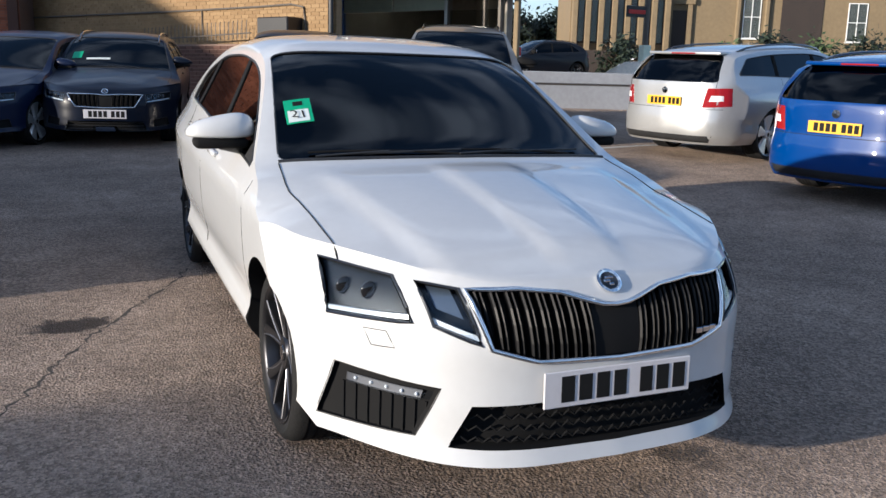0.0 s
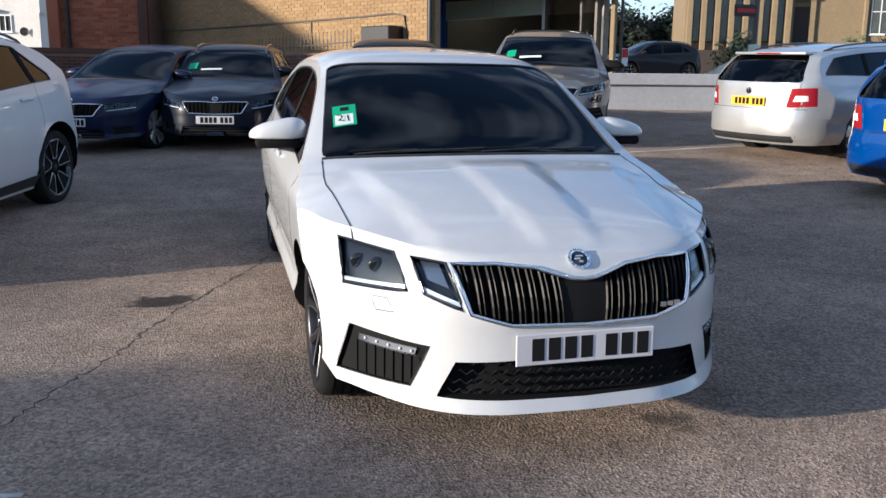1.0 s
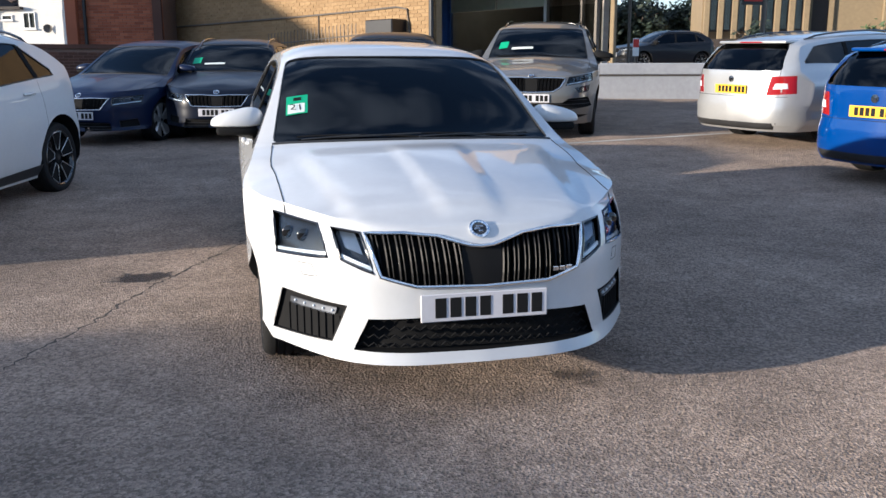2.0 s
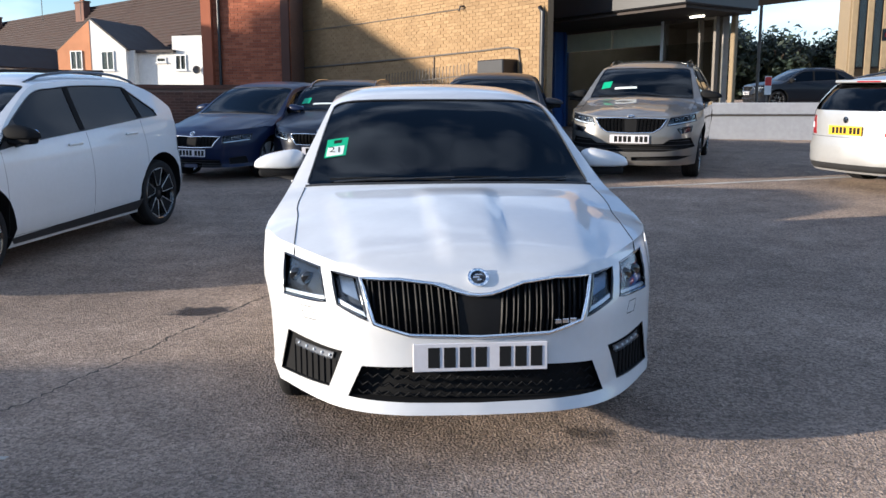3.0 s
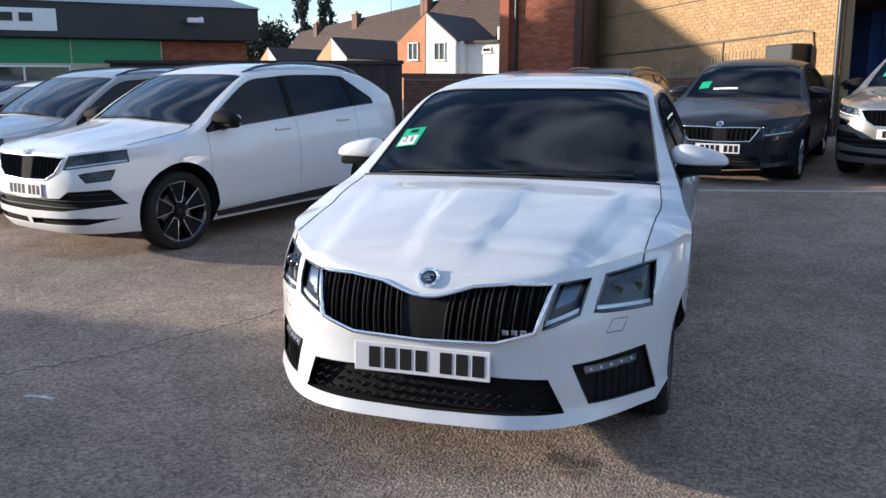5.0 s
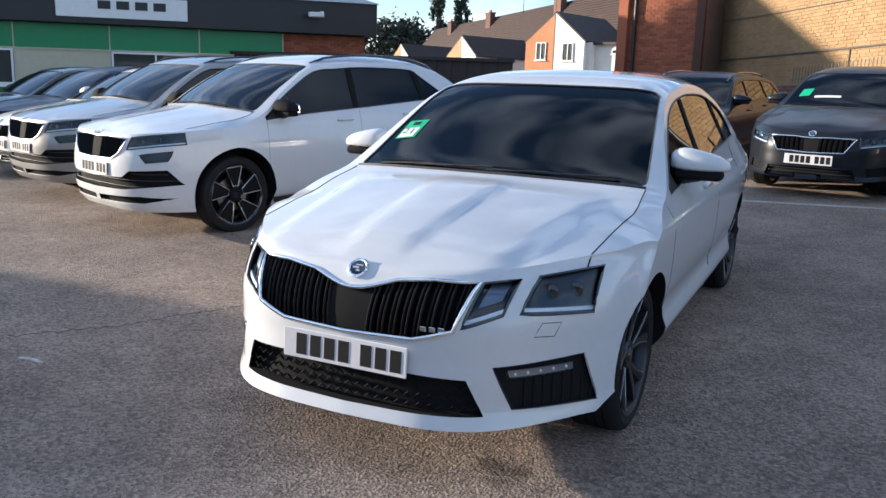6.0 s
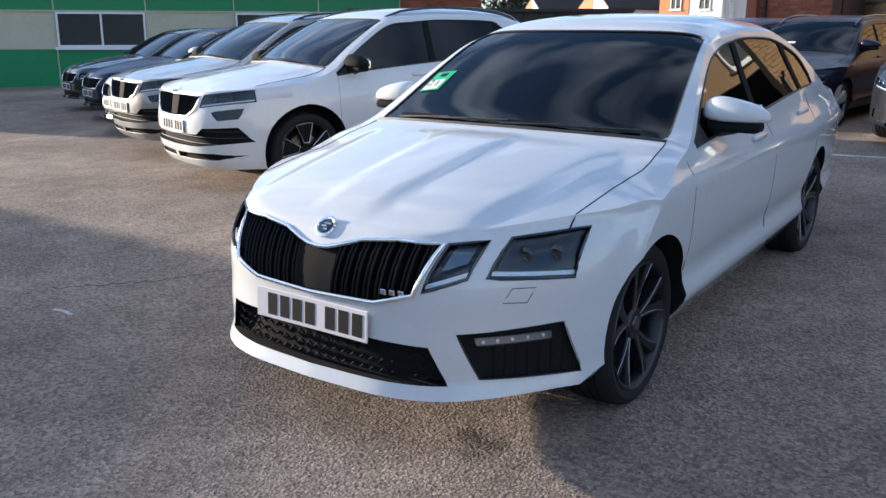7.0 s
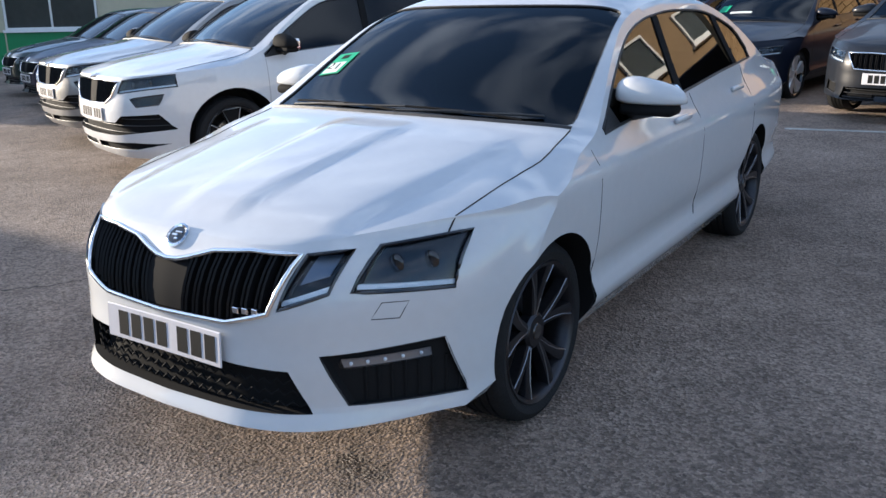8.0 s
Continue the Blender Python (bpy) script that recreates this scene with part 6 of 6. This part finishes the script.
window_at(home, 1.7, 2.35, 4.55, 4.85, 0.8, mullions=())
block("extension_roof", (-0.1, 0.5, 5.15), (3.0, 6.0, 5.32), M["slate"], home)
block("tall_wing", (2.75, 0.9, 5.0), (5.4, 6, 6.2), M["render_white"], home)
dish = lathe(bmesh.new(), [(0.0, 0.01), (0.02, 0.12), (0.07, 0.25), (0.075, 0.25), (0.03, 0.12), (0.012, 0.01)], 20)
part("satellite_dish", dish, M["pipe"], home, "grey satellite dish", smooth=50, at=pose(4.5, 0.7, 4.05, 0, 0, -70))
lr = bmesh.new()
for i in range(9):
    box_bm((0.6 + i * 0.42, -0.6, 2.9 + 0.0), (0.68 + i * 0.42, 0.8, 3.0), bm=lr)
part("pergola_bars", lr, M["upvc"], home)

terr = thing("terraced_house", LEAN_BACK @ pose(-10.4, 56.0, 0, 0, 0, -46.9), "long brick terrace with brown tiled roof and chimneys", "house")
block("rear_wall", (-70, 0.0, 0), (0, 8.0, 5.6), M["orange_brick"], terr)
mr = part("main_roof", gable_roof(-70, 0, 0, 8.0, 5.6, 10.5, 0.3, "x"), M["roof_tile"], terr)
tile_rows(mr, -70.2, 0.2, -0.2, 3.9, 5.4, 10.45)
for x in (-25.7, -45.0, -60.0):
    chimney(terr, x, 3.2, 8.0, 11.0, 1.6, 2, M["brown_brick"])


def rear_wing(m, w, eave, ridge, depth):
    """Gabled wing behind a terraced house, half brick and half pale render."""
    h = thing("house_wing", m, "gabled rear wing, half orange brick and half pale render", "house", "rear wings")
    g = bmesh.new()
    pts = [(0, 0), (w, 0), (w, eave), (w / 2, ridge), (0, eave)]
    fa = [g.verts.new((x, 0, z)) for x, z in pts]
    fb = [g.verts.new((x, depth, z)) for x, z in pts]
    g.faces.new(fa)
    g.faces.new(fb[::-1])
    for i in range(5):
        g.faces.new((fa[i], fb[i], fb[(i + 1) % 5], fa[(i + 1) % 5]))
    bmesh.ops.recalc_face_normals(g, faces=g.faces)
    part("gable_wall", g, M["render_white"], h)
    part("brick_half", prism_y([(0, 0), (w / 2 - 0.05, 0), (w / 2 - 0.05, ridge - 0.1), (0, eave)], -0.03, -0.002), M["orange_brick"], h)
    part("wing_roof", gable_roof(0, w, 0.1, depth, eave, ridge, 0.12), M["slate"], h)
    window_at(h, w * 0.62, w * 0.62 + 0.8, eave - 1.4, eave - 0.4, 0.0)
    return h


def prism_y(outline, y0, y1):
    bm = bmesh.new()
    fa = [bm.verts.new((x, y0, z)) for x, z in outline]
    fb = [bm.verts.new((x, y1, z)) for x, z in outline]
    bm.faces.new(fa)
    bm.faces.new(fb[::-1])
    n = len(outline)
    for i in range(n):
        bm.faces.new((fa[i], fb[i], fb[(i + 1) % n], fa[(i + 1) % n]))
    bmesh.ops.recalc_face_normals(bm, faces=bm.faces)
    return bm


rear_wing(LEAN_BACK @ pose(-31.9, 66, 0, 0, 0, -30), 4.2, 4.75, 6.4, 8.0)
rear_wing(LEAN_BACK @ pose(-45.2, 79, 0, 0, 0, -30), 4.8, 4.5, 6.45, 8.0)
aer = thing("tv_aerial", LEAN_BACK @ pose(-26.6, 70, 8.6), "thin television aerial on a roof", "aerial")
ab = tube(bmesh.new(), [(0, 0, 0), (0, 0, 3.0)], 0.03, False, 5)
for q in range(4):
    tube(ab, [(-0.4, 0.15 * q, 2.7), (0.4, 0.15 * q, 2.7)], 0.015, False, 4)
part("mast", ab, M["pipe"], aer)
copy_thing(aer, LEAN_BACK @ pose(-23.6, 70, 8.7, 0, 0, 40))

# --- stone building across the street
far = thing("stone_building", LEAN_BACK @ pose(28.0, 52, 0, 0, 0, -26), "sunlit cream stone building with tall pilasters", "building")
block("wall", (2.6, 0, -1), (9.6, 12, 14.0), M["stone"], far)
block("plinth", (2.5, -0.4, -1), (9.7, 0, 3.4), M["stone"], far)
for i in range(8):
    block("pilaster", (2.7 + i * 0.9, -0.55, 3.4), (3.07 + i * 0.9, 0, 12.5), M["stone"], far, bevel=0.03)
for i in range(7):
    window_at(far, 3.09 + i * 0.9, 3.58 + i * 0.9, 4.2, 11.5, -0.02, mullions=(), frame_mat=M["timber"])
block("cornice", (2.3, -0.6, 12.5), (9.9, 0.2, 13.3), M["stone"], far)
villa = thing("cream_villa", LEAN_BACK @ pose(38.5, 47.5, 0, 0, 0, -26), "sunlit cream villa with sash windows", "building")
block("wall", (-4.3, 0, -1), (26.0, 10, 11.0), M["stone"], villa)
dr = block("doorway", (-3.0, -0.05, 0.6), (-0.75, 0.0, 6.5), M["timber"], villa, "dark doorway in a stone surround")
for x0, x1 in ((-3.35, -3.02), (-0.73, -0.40)):
    block("door_surround", (x0, -0.22, 0.6), (x1, -0.002, 6.9), M["stone"], dr)
block("door_lintel", (-3.5, -0.30, 6.905), (-0.25, -0.002, 7.3), M["stone"], dr)
window_at(villa, 3.1, 4.3, 4.7, 7.6, 0.0, transom=0.5)
for x in (2.6, 4.55):
    block("half_column", (x, -0.28, 3.2), (x + 0.3, -0.002, 9.4), M["stone"], villa, bevel=0.06)
block("gateway", (5.7, -0.06, 0.6), (8.5, 0.0, 8.6), M["timber"], villa, "tall dark gateway in the stone front")
for i in range(5):
    window_at(villa, 10.2 + i * 2.9, 11.5 + i * 2.9, 4.6, 7.2, 0.0, transom=0.5)
for x0, x1 in ((-4.4, 5.65), (8.55, 26.1)):
    block("string_course", (x0, -0.15, 8.95), (x1, -0.002, 9.2), M["stone"], villa)
block("garden_wall", (-9.0, -5, -0.8), (30, -4.6, 3.5), M["timber"], villa)


# ---------------------------------------------------------------- trees and street clutter
def leaf_material(name, colour):
    m = plain(name, colour, 0.6, vary=0.4, scale=1.5)
    return m


M["leaf_dark"] = leaf_material("dark_leaves", (0.017, 0.027, 0.013))
M["leaf"] = leaf_material("green_leaves", (0.055, 0.085, 0.030))
M["sign_red"] = plain("sign_red", (0.45, 0.02, 0.015), 0.5, vary=0.05)
M["bark"] = plain("bark", (0.07, 0.05, 0.035), 0.9, vary=0.3, bump=0.6, bump_scale=15)


def tree(name, m, height, radius, label, seed, leaf, column=False, count=2600, size=0.28):
    """Tapered trunk, limbs, and a crown of many small leaves with gaps and an uneven outline."""
    rnd = random.Random(seed)
    t = thing(name, m, label, "tree")
    trunk = bmesh.new()
    rings = []
    for k in range(9):
        q = k / 8
        c = Vector((0.15 * math.sin(k * 0.7) * q, 0.1 * math.cos(k) * q, height * 0.8 * q))
        r = 0.035 * height * (1 - 0.8 * q) * (1.25 if k == 0 else 1.0)
        rings.append([trunk.verts.new(c + Vector((r * math.cos(e * math.tau / 8), r * math.sin(e * math.tau / 8), 0))) for e in range(8)])
    for k in range(8):
        for e in range(8):
            trunk.faces.new((rings[k][e], rings[k][(e + 1) % 8], rings[k + 1][(e + 1) % 8], rings[k + 1][e]))
    trunk.faces.new(rings[-1])
    part("trunk", trunk, M["bark"], t, smooth=60)
    bm = bmesh.new()
    for k in range(16):
        a, h = rnd.uniform(0, math.tau), height * rnd.uniform(0.28, 0.8)
        r = radius * rnd.uniform(0.45, 0.95) * (0.55 if column else 1)
        e = (r * math.cos(a), r * math.sin(a), h + (r * 1.6 if column else r * 0.5))
        tube(bm, [(0, 0, h * 0.85), (e[0] * 0.5, e[1] * 0.5, (h + e[2]) / 2), e], 0.008 * height, False, 5)
    tagged(part("branching", bm, M["bark"], t, smooth=60), kind="stuff")
    clumps = []
    for k in range(70):
        u = rnd.random()
        h = height * (0.12 + 0.88 * u) if column else height * (0.32 + 0.66 * u)
        prof = math.sin(math.pi * min(1, 0.12 + 0.88 * u)) ** 0.6 if column else math.sin(math.pi * (0.15 + 0.8 * u)) ** 0.7
        r = radius * prof * rnd.uniform(0.35, 1.0)
        a = rnd.uniform(0, math.tau)
        clumps.append((r * math.cos(a), r * math.sin(a), h, radius * rnd.uniform(0.16, 0.36)))
    verts, faces = [], []
    for k in range(count):
        cx, cy, cz, cr = clumps[rnd.randrange(len(clumps))]
        p = Vector((rnd.gauss(cx, cr * 0.6), rnd.gauss(cy, cr * 0.6), rnd.gauss(cz, cr * (1.1 if column else 0.6))))
        u = Vector((rnd.uniform(-1, 1), rnd.uniform(-1, 1), rnd.uniform(-1, 1))).normalized()
        w = u.orthogonal().normalized()
        s = size * rnd.uniform(0.5, 1.2)
        i = len(verts)
        verts += [p - u * s, p + w * s * 0.45, p + u * s, p - w * s * 0.45]
        faces.append((i, i + 1, i + 2, i + 3))
    me = bpy.data.meshes.new("crown")
    me.from_pydata([tuple(v) for v in verts], [], faces)
    me.materials.append(leaf)
    cr = new("crown", me)
    cr.parent = t
    return t


tree("poplar", LEAN_BACK @ pose(-58.0, 116, -0.5), 22.5, 1.5, "tall narrow dark poplar above the roofs", 4, M["leaf_dark"], True, 3200, 0.34)
tree("poplar", LEAN_BACK @ pose(-55.2, 118, -0.5), 19.5, 1.6, "tall narrow dark poplar above the roofs", 9, M["leaf_dark"], True, 3000, 0.34)
tree("garden_tree", LEAN_BACK @ pose(-66, 112, -0.5), 12.2, 5.0, "dark garden tree behind the fence", 12, M["leaf_dark"], False, 3000, 0.42)
tree("garden_tree", LEAN_BACK @ pose(-62, 114, -0.5), 12.6, 4.0, "dark garden tree behind the fence", 15, M["leaf_dark"], False, 3000, 0.42)
for k in range(12):
    x, y = 25.5 + 1.75 * k, 70 + (0, -5, 3)[k % 3]
    tree("street_tree", LEAN_BACK @ pose(x, y, -0.5), 7.3 + 0.5 * math.sin(k * 2.1) + 0.9 * (k < 4), 2.9, "dark leafy street tree across the road", 20 + k, M["leaf_dark"], False, 7500, 0.30)
VILLA_FRAME = LEAN_BACK @ pose(38.5, 47.5, 0, 0, 0, -26)
for k, (x, h, r) in enumerate(((0.9, 4.4, 1.3), (3.4, 4.9, 1.7), (6.4, 4.7, 1.6), (9.3, 4.9, 1.8), (12.6, 4.6, 1.7), (-6.0, 4.6, 1.6))):
    tree("hedge_bush", VILLA_FRAME @ pose(x, -5.8 - 0.4 * (k % 2), -0.4, 0, 0, 26), h, r, "dark leafy bush along the wall before the villa", 31 + k, M["leaf_dark"] if k % 2 else M["leaf"], False, 1700, 0.22)

sgn = thing("street_sign_post", LEAN_BACK @ pose(14.9, 20.6, 0), "grey post with a red and black sign", "sign post")
part("shaft", tube(bmesh.new(), [(0, 0, -0.5), (0, 0, 6.5)], 0.075, False, 10), M["pipe"], sgn, smooth=50)
part("red_board", box_bm((-0.74, -0.09, 3.52), (-0.12, -0.062, 3.64), 0.01), M["sign_red"], sgn, "red sign board")
part("black_board", box_bm((-0.8, -0.06, 3.42), (-0.06, -0.02, 3.76), 0.01), M["fascia"], sgn)
part("post_case", box_bm((-0.14, -0.14, 1.4), (0.14, 0.14, 2.6), 0.02), M["panel_grey"], sgn)
road_sign = thing("road_sign", LEAN_BACK @ pose(14.33, 28.0, 0), "small red and white road sign on a thin post", "road sign")
part("shaft", tube(bmesh.new(), [(0, 0, -0.6), (0, 0, 2.75)], 0.035, False, 8), M["pipe"], road_sign, smooth=50)
part("sign_plate", box_bm((-0.13, -0.05, 2.05), (0.13, -0.036, 2.72), 0.005), M["upvc"], road_sign, "white sign plate")
part("red_field", box_bm((-0.12, -0.056, 2.38), (0.12, -0.051, 2.70)), M["sign_red"], road_sign, "red upper half")
lampost = thing("street_lamp_post", LEAN_BACK @ pose(11.4, 22.5, 0), "thin grey street lamp column", "lamp post")
part("shaft", tube(bmesh.new(), [(0, 0, -0.5), (0, 0, 7.0)], 0.05, False, 8), M["pipe"], lampost, smooth=50)
part("head", box_bm((-0.12, -0.9, 6.95), (0.12, 0.1, 7.08), 0.03), M["pipe"], lampost)

tarp = thing("tarpaulin_pile", LEAN_BACK @ pose(10.6, 15.2, 1.75), "crumpled pale tarpaulin over a pile beyond the wall", "tarpaulin")
rnd = random.Random(6)
tb = bmesh.new()
bmesh.ops.create_grid(tb, x_segments=36, y_segments=18, size=1.0)
for v in tb.verts:
    x, y = v.co.x, v.co.y
    hgt = max(0, 1 - x * x) ** 0.7 * max(0, 1 - y * y) ** 0.7
    v.co = Vector((x * 1.5, y * 0.7, -1.0 + 1.55 * hgt * (0.75 + 0.25 * x) + 0.16 * noise.noise(Vector((x * 4, y * 4, 1)))))
part("sheet", tb, plain("pale_tarpaulin", (0.60, 0.52, 0.42), 0.7, vary=0.15, scale=2), tarp, smooth=60)


# ---------------------------------------------------------------- loose grit on the asphalt
M["grit"] = masonry("grit", (0.10, 0.085, 0.07), (0.42, 0.37, 0.30))
rnd = random.Random(41)
verts, faces = [], []
for k in range(900):
    x, y = rnd.uniform(-3.2, 3.6), rnd.gauss(0.3, 1.6)
    if -0.9 < x < 0.9 and 0 < y < 4.7:
        continue
    r = rnd.uniform(0.002, 0.0055) * (1.7 if rnd.random() < 0.05 else 1)
    z = lift(x, y)
    a = rnd.uniform(0, math.tau)
    i = len(verts)
    for q in range(5):
        w = r * rnd.uniform(0.7, 1.2)
        verts.append((x + w * math.cos(a + q * math.tau / 5), y + w * math.sin(a + q * math.tau / 5), z))
    verts.append((x + r * rnd.uniform(-0.3, 0.3), y, z + r * rnd.uniform(0.6, 1.1)))
    faces += [(i + q, i + (q + 1) % 5, i + 5) for q in range(5)]
me = bpy.data.meshes.new("loose_grit")
me.from_pydata(verts, [], faces)
me.materials.append(M["grit"])
tagged(new("loose_grit", me), "scattered pale grit and small stones on the asphalt", "grit", kind="stuff")
